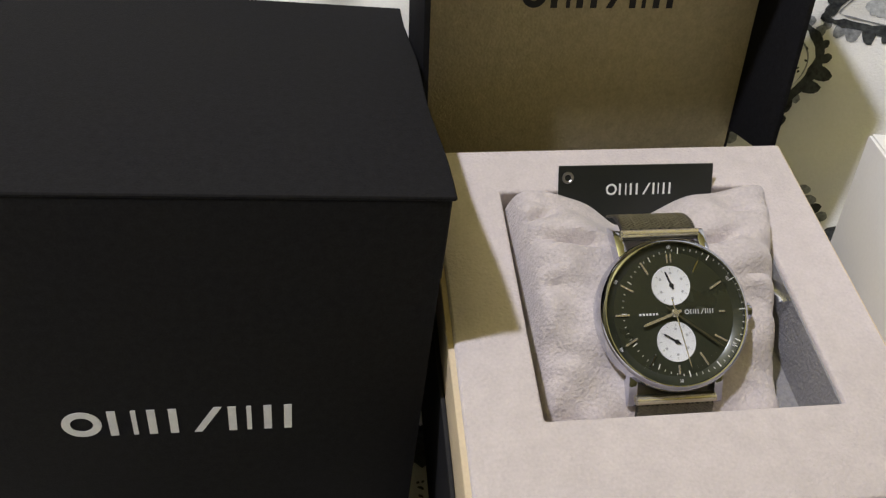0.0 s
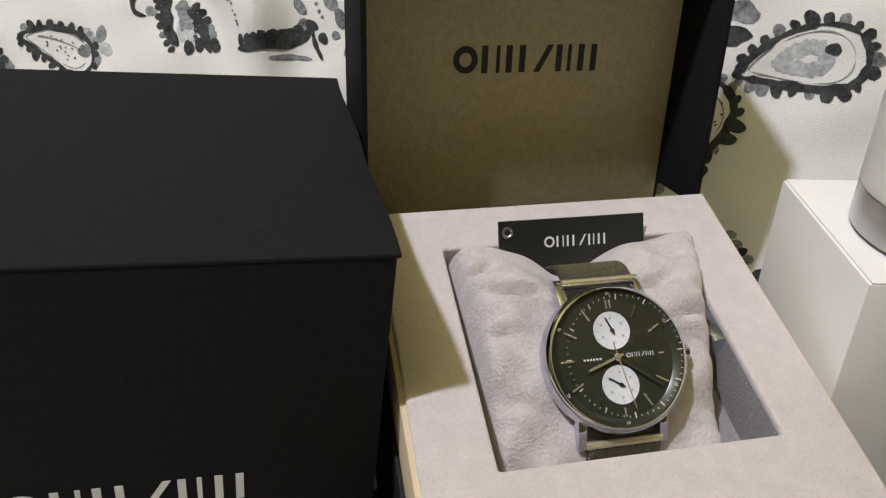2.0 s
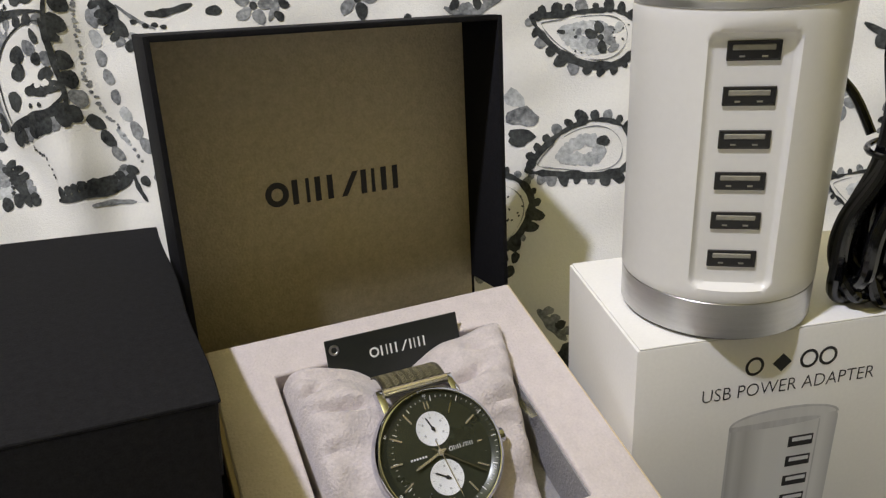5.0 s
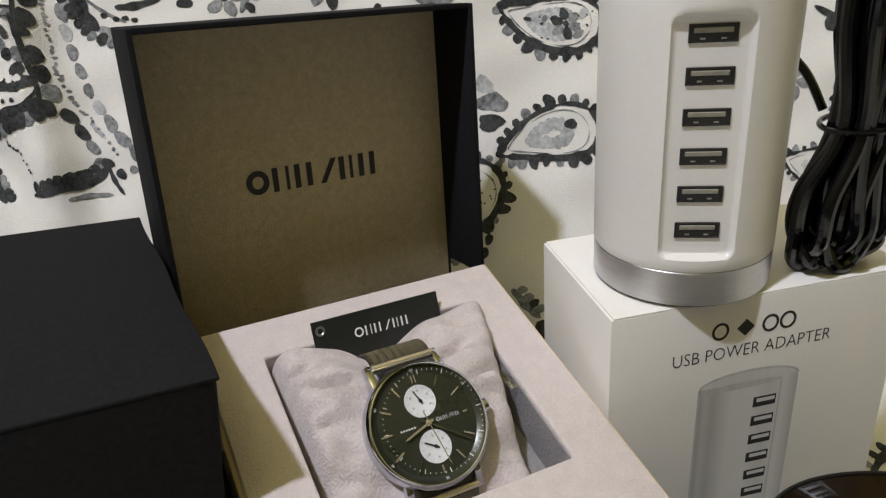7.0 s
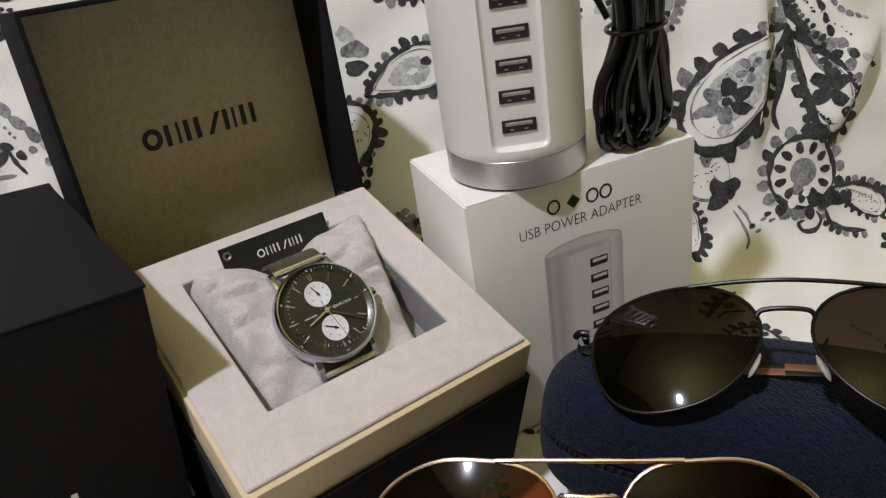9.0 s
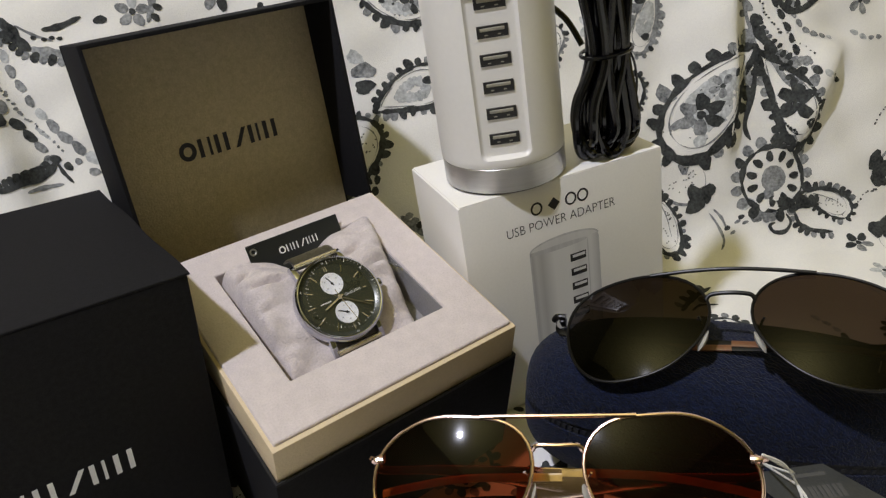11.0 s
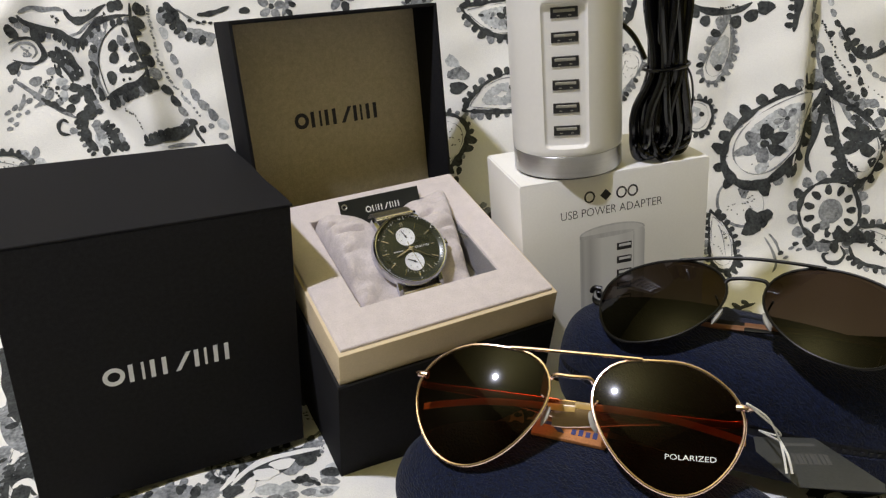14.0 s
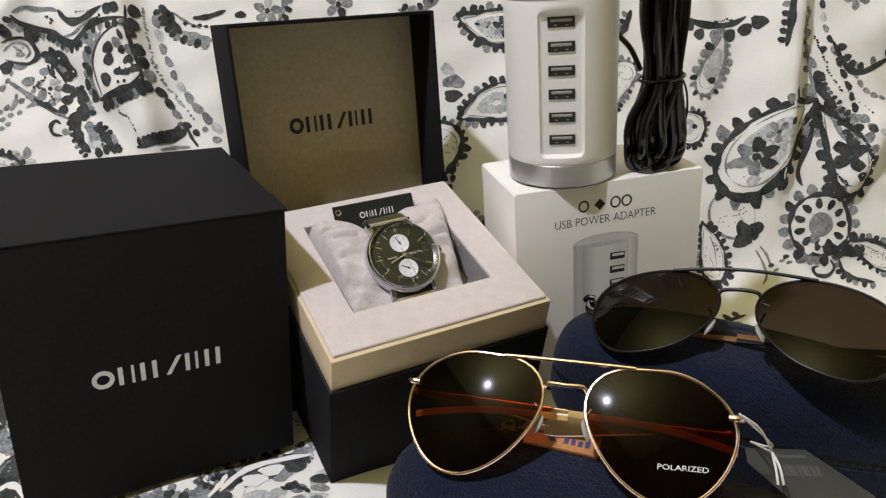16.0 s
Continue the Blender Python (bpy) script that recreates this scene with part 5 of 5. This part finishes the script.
# ---- white product box ----
def product_box():
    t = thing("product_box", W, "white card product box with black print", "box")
    part("body", box(0.0, 0.1255, 0.0, 0.072, -0.140, -0.0007, 0.0006), WHITE_CARD, t)
    part("top_flap", box(0.0009, 0.1252, 0.0002, 0.0717, -0.0006, 0.0, 0.0002, 1), WHITE_CARD, t)
    face = Matrix.Translation((0, -0.00002, 0)) @ Matrix.Diagonal((1, 0.3, 1, 1)) @ UPRIGHT
    bits = [ring_flat(c, -0.0140, 0.0036, 0.0039, 0.0011, 0, 0.0002) for c in (0.0448, 0.0660, 0.0735)]
    bits.append(prism([(0.0517, -0.0140), (0.0555, -0.0178), (0.0592, -0.0140), (0.0555, -0.0102)], 0, 0.0002))
    part("brand_mark", moved(merge(*bits), face), BLACK_INK, t)
    words = lettering("USB POWER ADAPTER", 0.0080, 0.0002, 1.0, 0.013)
    xs = [v.co.x for v in words.verts]
    k = 0.0680 / (max(xs) - min(xs))
    part("printed_line", moved(words, face @ Matrix.Translation((0.0596, -0.0243, 0.0001)) @ Matrix.Diagonal((k, 1, 1, 1))), BLACK_INK, t)
    pic = part("printed_picture", moved(merge(prism([(0.0378, -0.1260), (0.0822, -0.1260), (0.0822, -0.0420), (0.0815, -0.0398), (0.0378, -0.0398)], 0, 0.00012)), face), TOWER_PRINT, t, "printed picture of a grey charging tower")
    part("picture_shade", moved(merge(prism(rect(0.0378, 0.0388, -0.1258, -0.0420), 0.0001, 0.00016), prism(rect(0.0744, 0.0750, -0.1258, -0.0420), 0.0001, 0.00016)), face), GREY_PRINT, pic)
    part("picture_top", moved(prism([(0.0600 + 0.0222 * math.cos(radians(a)), -0.0398 + 0.0058 * math.sin(radians(a))) for a in range(0, 181, 12)], 0.0001, 0.00018), face), LIGHT_PRINT, pic)
    part("picture_rim", moved(merge(ring_flat(0.0600, -0.0398, 0.0222, 0.0058, 0.0011, 0.00012, 0.00020, 24, 0, 180), prism(ellipse(0.0570, -0.0412, 0.0180, 0.0016), 0.00012, 0.00020)), face), GREY_PRINT, pic)
    for i in range(6):
        z = -0.0510 - 0.0095 * i
        port = part("printed_port", moved(prism(rect(0.0630, 0.0732, z - 0.0025, z + 0.0025), 0.0001, 0.00022), face), BLACK_INK, pic)
        part("printed_tongue", moved(prism(rect(0.0645, 0.0726, z - 0.0002, z + 0.0016), 0.0002, 0.00028), face), LIGHT_PRINT, port)


product_box()


# ---- charging tower ----
def charger():
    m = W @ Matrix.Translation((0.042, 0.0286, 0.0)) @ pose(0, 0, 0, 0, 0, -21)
    t = thing("usb_charger", m, "white plastic charging tower with six sockets and silver foot", "charger")
    r = 0.0340
    seg, hs = 144, [0.0150, 0.0156, 0.0185, 0.0198, 0.0206, 0.0214, 0.0224, 0.0240, 0.0260] + [0.0290 + 0.0060 * i for i in range(12)] + [0.0985, 0.1005, 0.1020, 0.1030, 0.1038, 0.1050, 0.1085, 0.1100]
    bm = bmesh.new()
    rows = []
    for z in hs:
        row = []
        for k in range(seg):
            a = 2 * math.pi * k / seg
            a -= 0.55 * math.sin(a)
            x, y = r * math.sin(a), -r * math.cos(a)
            edge = 0.0003 if z in (hs[0], hs[-1]) else 0.0
            x, y = x * (1 - edge / r), y * (1 - edge / r)
            if y < 0 and abs(x) < 0.0160:
                # rounded rectangular recess with a flat floor
                dx, dz = abs(x) - 0.0095, abs(z - 0.0620) - 0.0386
                d = math.hypot(max(dx, 0), max(dz, 0)) + min(max(dx, dz), 0) - 0.0030
                k2 = min(max((0.0006 - d) / 0.0013, 0), 1)
                k2 = k2 * k2 * (3 - 2 * k2)
                y = y * (1 - k2) - 0.0300 * k2
            row.append(bm.verts.new((x, y, z)))
        rows.append(row)
    for a, b in zip(rows, rows[1:]):
        for k in range(seg):
            bm.faces.new((a[k], a[(k + 1) % seg], b[(k + 1) % seg], b[k]))
    bm.faces.new(rows[-1])
    bm.faces.new(rows[0][::-1])
    part("body", bm, WHITE_PLASTIC, t, angle=50)
    part("foot", lathe([(0, 0.0008), (0.0325, 0.0008), (0.0338, 0.0016), (0.0338, 0.0146), (0.0334, 0.0150), (0, 0.0150)], 96), STEEL, t, "brushed silver foot")
    part("rubber_ring", lathe([(0, 0.0), (0.0315, 0.0), (0.0318, 0.0009), (0, 0.0009)], 64), PORT_DARK, t)
    part("cap", lathe([(0.0336, 0.1098), (0.0342, 0.1104), (0.0342, 0.1122), (0.0330, 0.1130), (0.0, 0.1132)], 96), STEEL, t, "brushed silver cap")
    for i in range(6):
        z = 0.0304 + 0.0135 * i
        s = part("usb_socket", frame_block((-0.0076, 0.0076, z - 0.0029, z + 0.0029), (-0.0070, 0.0070, z - 0.0024, z + 0.0024), 0.0, 0.0010, 0.0002), PORT_RIM, t)
        s.data.transform(Matrix.Translation((0, -0.0297, 0)) @ pose(0, 0, 0, 90) )
        part("hollow", box(-0.0071, 0.0071, -0.0303, -0.0299, z - 0.0025, z + 0.0025), PORT_DARK, s)
        part("tongue", box(-0.0060, 0.0060, -0.0306, -0.0302, z + 0.0001, z + 0.0018, 0.0002, 1), PORT_METAL, s, "grey contact tongue")
        for x in (-0.0032, 0.0032):
            part("spring_tab", box(x - 0.0008, x + 0.0008, -0.0306, -0.0302, z - 0.0019, z - 0.0014), PORT_METAL, s)


charger()


# ---- cable bundle ----
def cable_bundle():
    t = thing("cable_bundle", W, "coiled glossy black power cable tied with a band", "cable")
    rnd = random.Random(4)
    n = 9
    for i in range(n):
        f = i / (n - 1)
        left, right = 0.0785 + 0.0210 * f + rnd.uniform(-0.001, 0.001), 0.0935 + 0.0225 * f + rnd.uniform(-0.001, 0.001)
        mid = 0.5 * (left + right)
        tie = 0.0905 + 0.0170 * f
        y0 = 0.0080 + 0.0085 * math.sin(i * 2.4)
        y1 = 0.0080 + 0.0085 * math.sin(i * 2.4 + 2.2)
        low = 0.0026 + 0.0018 * (i % 4)
        top = 0.128 + 0.004 * (i % 3)
        pts = [(tie - 0.0035, y0, top), (tie - 0.0045, y0, 0.095), (tie - 0.0015, y0 * 0.6 + 0.001, 0.0585), (left + 0.001, y0, 0.034), (left - 0.0005, y0, 0.018), (left + 0.0025, (y0 + y1) / 2, low + 0.003), (mid, (y0 + y1) / 2, low),
               (right - 0.0025, (y0 + y1) / 2, low + 0.003), (right + 0.0005, y1, 0.018), (right - 0.001, y1, 0.034), (tie + 0.0020, y1 * 0.6 + 0.001, 0.0585), (tie + 0.0050, y1, 0.095), (tie + 0.0045, y1, top)]
        part("cable_loop", tube(smooth_line(pts, 7), 0.0027, 10), CABLE, t)
    for i in range(5):
        f = i / 4
        pts = [(0.086 + 0.024 * f, 0.009 + 0.008 * math.sin(3 * i), 0.126), (0.088 + 0.022 * f, 0.010, 0.100), (0.0905 + 0.0175 * f, 0.012, 0.0585), (0.084 + 0.030 * f, 0.016, 0.030), (0.086 + 0.024 * f, 0.016, 0.0035)]
        part("cable_loop", tube(smooth_line(pts, 7), 0.0027, 10), CABLE, t)
    band = smooth_line([(0.0985 + 0.0138 * math.cos(a), 0.0090 + 0.0125 * math.sin(a), 0.0585 + 0.0008 * math.cos(a)) for a in (2 * math.pi * k / 16 for k in range(16))], 3, True)
    part("tie_band", tube(band, 0.0011, 8, True), CABLE, t, "thin black tie band")
    part("side_loop", tube(smooth_line([(0.0895, 0.018, 0.062), (0.0850, 0.026, 0.076), (0.0765, 0.036, 0.0855), (0.0660, 0.044, 0.086)], 8), 0.0017, 8), CABLE, t)
    tail = [(0.1125, 0.012, 0.058), (0.1180, 0.013, 0.048), (0.1195, 0.013, 0.034), (0.1165, 0.013, 0.022)]
    part("tie_tail", tube(smooth_line(tail, 8), 0.0007, 6), CABLE, t)


cable_bundle()


# ---- sunglasses and their cases ----
# lens radius in mm as a sum of waves round its middle: mean, then cosine and sine of each turn
GOLD_SHAPE = (30.07, 0.85, -1.44, 2.30, -2.42, -0.36, 1.54, 0.16, -0.28, 0.38, 0.22)
BLACK_SHAPE = (28.09, -2.69, 0.87, 2.27, -2.76, -0.38, 1.26, -0.31, -0.09, 0.11, 0.27)


def lens_outline(side, shape, n=56):
    """A teardrop lens, bridge side towards the middle."""
    out = []
    for k in range(n):
        a = 2 * math.pi * k / n
        r = shape[0] + sum(shape[2 * q - 1] * math.cos(q * a) + shape[2 * q] * math.sin(q * a) for q in range(1, 6))
        out.append((side * (0.0428 + 0.001 * r * math.cos(a)), -0.0153 + 0.001 * r * math.sin(a)))
    return out


def bulge(x, y, tilt, yaw=0.0):
    """The curved front: two spherical lenses that sweep back towards the sides."""
    dx, dy = abs(x) - 0.0428, y + 0.0155
    return 0.0034 - (dx * dx + dy * dy) / (2 * 0.11) - 0.085 * max(abs(x) - 0.008, 0) - tilt * dy - yaw * x


def flat_bar(line, thin, height, half):
    """A flat bar that hangs from a line: slim at its start and broad at its end."""
    bm = bmesh.new()
    rows, n = [], len(line)
    for i, q in enumerate(line):
        f = i / (n - 1)
        deep = thin + (height - thin) * math.exp(-((f - 1) / 0.26) ** 2)
        rows.append([bm.verts.new((q.x, q.y + a, q.z + b)) for a, b in ((0.0010, -half * 0.6), (0.0010, half * 0.6), (0.0004, half), (-deep * 0.9, half), (-deep, half * 0.5), (-deep, -half * 0.5))])
    for a, b in zip(rows, rows[1:]):
        for k in range(6):
            bm.faces.new((a[k], a[(k + 1) % 6], b[(k + 1) % 6], b[k]))
    bm.faces.new(rows[0][::-1])
    bm.faces.new(rows[-1])
    return bm


def glasses(name, m, scale, label, wire, lens_glass, tip, words, brow, shape, tilt, yaw, temple_stuff):
    t = thing(name, m @ Matrix.Scale(scale, 4), label, "sunglasses", "pair of aviator sunglasses")
    for side in (-1, 1):
        outline = lens_outline(side, shape)
        rim = [Vector((x, y, bulge(x, y, tilt, yaw))) for x, y in outline]
        part("rim", tube(rim, 0.00085 if words else 0.00068, 10, True), wire, t)
        bm = bmesh.new()
        cx, cy = side * 0.0425, -0.0165
        rings = [[bm.verts.new((cx + (x - cx) * f, cy + (y - cy) * f, bulge(cx + (x - cx) * f, cy + (y - cy) * f, tilt, yaw))) for x, y in outline] for f in (1.0, 0.8, 0.6, 0.4, 0.2)]
        centre = bm.verts.new((cx, cy, bulge(cx, cy, tilt, yaw)))
        k = len(outline)
        for a, b in zip(rings, rings[1:]):
            for i in range(k):
                bm.faces.new((a[i], a[(i + 1) % k], b[(i + 1) % k], b[i]))
        for i in range(k):
            bm.faces.new((rings[-1][i], rings[-1][(i + 1) % k], centre))
        lens = part("lens", bm, lens_glass, t, angle=180)
        if words and side == 1:
            part("lens_words", moved(lettering(words, 0.0033, 0.0001, 1.28), Matrix.Translation((0.0544, -0.0304, bulge(0.0544, -0.0304, tilt, yaw) + 0.0005)) @ pose(0, 0, 0, -4, 11, 2)), WHITE_INK, lens, "small white printed word")
        back = -yaw * side * 0.0742
        part("hinge", merge(box(side * 0.0742 - 0.0012, side * 0.0742 + 0.0012, -0.0098, -0.0058, -0.0150 + back, -0.0090 + back, 0.0005), tube(smooth_line([(side * 0.0724, -0.0075, -0.0085 + back), (side * 0.0762, -0.0074, -0.0084 + back), (side * 0.0782, -0.0078, -0.0112 + back)], 6), 0.0015, 10)), wire, t)
        # folded temple behind the lenses
        y = -0.0125 if side < 0 else -0.0145
        arm = smooth_line([(side * 0.0772, -0.0080, -0.0112 + back), (side * 0.0745, y, -0.0145 + 0.7 * back), (side * 0.050, y - 0.001, -0.0185), (0.0, y - 0.002, -0.0200), (side * -0.040, y - 0.003, -0.0190), (side * -0.066, y - 0.007, -0.0175), (side * -0.077, y - 0.0095, -0.0165)], 8)
        temple = part("temple", flat_bar(arm[:27], temple_stuff[2], temple_stuff[1], 0.0006), temple_stuff[0], t)
        part("temple_tip", flat_bar(arm[24:], temple_stuff[2], temple_stuff[2], 0.0010), tip, temple, "plastic temple tip")
        pad_arm = smooth_line([(side * 0.0130, -0.0105, -0.0010), (side * 0.0112, -0.0140, -0.0040), (side * 0.0105, -0.0180, -0.0045)], 6)
        part("pad_arm", tube(pad_arm, 0.0005, 6), wire, t)
        pad = lathe([(0, 0.0012), (0.0018, 0.0009), (0.0026, 0.0), (0.0018, -0.0009), (0, -0.0012)], 20)
        part("nose_pad", moved(pad, Matrix.Translation((side * 0.0112, -0.0205, -0.0040)) @ pose(0, 0, 0, 0, side * 58, side * 22) @ Matrix.Diagonal((1, 2.0, 1, 1))), PAD, t, "clear silicone nose pad")
    top, low = (0.0100, -0.0010) if words else (0.0112, 0.0012)
    left, right = bulge(-brow, top, tilt, yaw) + 0.0012, bulge(brow, top, tilt, yaw) + 0.0012
    middle = (left + right) / 2 + (0.0006 if words else 0.0020)
    arch = 0.0 if words else 0.0018
    part("brow_bar", tube(smooth_line([(-brow, top - 0.0002, left), (-0.5 * brow, top + 0.78 * arch, 0.45 * left + 0.55 * middle), (0, top + arch, middle), (0.5 * brow, top + 0.78 * arch, 0.45 * right + 0.55 * middle), (brow, top, right)], 8), 0.0009, 10), wire, t)
    hold = [bulge(k * 0.0098, low - 0.0020, tilt, yaw) for k in (-1, 1)]
    part("bridge", tube(smooth_line([(-0.0100, low - 0.0022, hold[0]), (-0.0078, low, hold[0] + 0.0008), (0.0, low + 0.3 * arch, sum(hold) / 2 + 0.0014), (0.0078, low, hold[1] + 0.0008), (0.0100, low - 0.0024, hold[1])], 8), 0.0010, 10), wire, t)
    return t


def glasses_case(m, label, patch, lx, h):
    t = thing("glasses_case", m, label, "glasses case", "navy glasses cases")
    ly = 0.037

    def shell(z0, z1, grow):
        bm = bmesh.new()
        n, k = 72, 14
        rows = []
        for j in range(k + 1):
            f = j / k
            z = z0 + (z1 - z0) * f
            e = (z - h / 2) / (h / 2)
            inset = (1 - abs(e) ** 3.4 * 0.999) ** 0.34
            row = []
            for i in range(n):
                a = 2 * math.pi * i / n
                c, s = math.cos(a), math.sin(a)
                p = 2 / 2.6
                row.append(bm.verts.new(((lx + grow - 0.020 * (1 - inset)) * math.copysign(abs(c) ** p, c) * (0.55 + 0.45 * inset), (ly + grow) * math.copysign(abs(s) ** p, s) * inset, z + 0.0025 * (1 - c * c) * (e > 0))))
            rows.append(row)
        for a, b in zip(rows, rows[1:]):
            for i in range(n):
                bm.faces.new((a[i], a[(i + 1) % n], b[(i + 1) % n], b[i]))
        bm.faces.new(rows[-1])
        bm.faces.new(rows[0][::-1])
        return bm

    part("lower_shell", shell(0.0, h * 0.50, 0), NAVY, t)
    part("upper_shell", shell(h * 0.56, h, 0), NAVY, t)
    part("zip_tape", shell(h * 0.49, h * 0.57, -0.0012), ZIP, t, "black zip running round the case")
    teeth = []
    for i in range(120):
        a = 2 * math.pi * i / 120
        c, s = math.cos(a), math.sin(a)
        p = 2 / 2.6
        teeth.append(moved(box(-0.0010, 0.0010, -0.0006, 0.0006, -0.0012, 0.0012), Matrix.Translation(((lx - 0.0012) * math.copysign(abs(c) ** p, c), (ly - 0.0012) * math.copysign(abs(s) ** p, s), h * 0.53)) @ pose(0, 0, 0, 0, 0, math.degrees(a) + 90)))
    tagged(part("zip_teeth", merge(*teeth), ZIP, t, "fine black zip teeth"), kind="stuff")
    if patch:
        at = Matrix.Translation((-0.013, 0.0250, h + 0.0012)) @ pose(0, 0, 0, -8) @ Matrix.Diagonal((0.82, 0.70, 1, 1))
        lab = part("leather_patch", moved(box(-0.022, 0.022, -0.0095, 0.0095, -0.0012, 0.0008, 0.0004), at), LEATHER, t, "tan leather patch")
        part("patch_mark", moved(merge(prism([(-0.017, 0.004), (-0.008, 0.004), (-0.003, -0.004), (-0.007, -0.004), (-0.011, 0.001), (-0.017, 0.001)], 0.0008, 0.0010), *[prism(rect(0.001 + 0.0042 * k, 0.0036 + 0.0042 * k, -0.004, 0.001 + 0.001 * (k % 2)), 0.0008, 0.0010) for k in range(4)]), at), BLUE_INK, lab, "blue printed shapes")


glasses_case(axes((0.0693, -0.1223, -0.0105), 12, 0, -46), "navy denim zip glasses case lying flat under gold sunglasses", True, 0.0970, 0.072)
glasses_case(axes((0.1812, -0.1020, 0.008), 0, 3.5, -46), "navy denim zip glasses case lying flat under black sunglasses", False, 0.101, 0.077)
GOLD_AT = Matrix(((0.7027, 0.3304, -0.6301, 0.0646), (-0.7061, 0.4331, -0.5612, -0.1072), (0.0876, 0.8399, 0.5373, 0.1012), (0, 0, 0, 1)))
BLACK_AT = Matrix(((0.5989, 0.6515, -0.4658, 0.1781), (-0.7914, 0.5703, -0.2200, -0.0998), (0.1223, 0.5004, 0.8571, 0.1178), (0, 0, 0, 1)))
glasses("gold_sunglasses", GOLD_AT, 1.0, "rose gold wire aviator sunglasses with dark brown lenses", GOLD, BROWN_LENS, TIP, "POLARIZED", 0.031, GOLD_SHAPE, 0.31, 0.055, (GOLD, 0.0104, 0.0024))
glasses("black_sunglasses", BLACK_AT, 1.066, "black wire aviator sunglasses with grey brown lenses", BLACK_METAL, GREY_LENS, BROWN_PLASTIC, "", 0.034, BLACK_SHAPE, 0.10, -0.03, (BLACK_METAL, 0.0020, 0.0020))


def price_tag():
    m = axes((0.157, -0.143, 0.054), 3, 2, -27.6)
    t = thing("price_tag", m, "grey paper price tag on a white string loop", "tag", "paper price tags")
    part("tag_card", prism([(-0.004, 0.0), (0.026, 0.0), (0.047, -0.029), (0.045, -0.034), (0.006, -0.032), (-0.006, -0.010)], -0.0002, 0.0002), TAG, t)
    part("tag_print", merge(*[prism(rect(0.008 + 0.0022 * k, 0.0092 + 0.0022 * k + 0.0004 * (k % 3), -0.018, -0.011), 0.0002, 0.0003) for k in range(9)], prism(rect(0.008, 0.024, -0.006, -0.004), 0.0002, 0.0003)), material("faint_print", (0.075, 0.075, 0.072), 0.7), t)
    inv = m.inverted()
    hinge = inv @ (GOLD_AT @ Vector((0.0765, -0.005, -0.010)))
    knot = inv @ Vector((0.142, -0.164, 0.074))
    side = inv @ Vector((0.150, -0.158, 0.070))
    hole = Vector((0.0, 0.004, 0.0006))
    part("string", merge(tube(smooth_line([hinge, hinge * 0.5 + knot * 0.5 + Vector((0.001, 0, 0.003)), knot], 8), 0.0005, 6), tube(smooth_line([hinge, side, hole], 8), 0.0005, 6), tube(smooth_line([knot, knot * 0.5 + hole * 0.5, hole], 6), 0.0005, 6)), STRING, t, "thin white cotton string")
    part("string_end", merge(tube(smooth_line([knot, knot + Vector((0.0005, -0.006, -0.004)), knot + Vector((0.001, -0.011, -0.009))], 6), 0.0006, 6), tube(smooth_line([knot, knot + Vector((0.002, -0.006, -0.003)), knot + Vector((0.0035, -0.011, -0.009))], 6), 0.0006, 6)), STRING, t, "knotted string ends")


price_tag()


def dark_tag():
    t = thing("price_tag", axes((0.222, -0.162, 0.066), 62, 8, -52), "dark paper price tag standing beside black sunglasses", "tag", "paper price tags")
    part("tag_card", prism([(-0.010, 0.020), (0.022, 0.020), (0.022, -0.022), (0.0, -0.022), (-0.010, -0.012)], -0.0003, 0.0003), material("dark_tag_card", (0.02, 0.022, 0.021), 0.5, 0, 0.2), t)
    # Pale tube imitates light caught along the card edge.
    part("tag_lit_edge", tube([Vector(p) for p in ((-0.010, 0.020, 0), (-0.010, -0.012, 0), (0.0, -0.022, 0), (0.022, -0.022, 0))], 0.0004, 6), STRING, t, "pale strip standing for the lit card edge")


dark_tag()
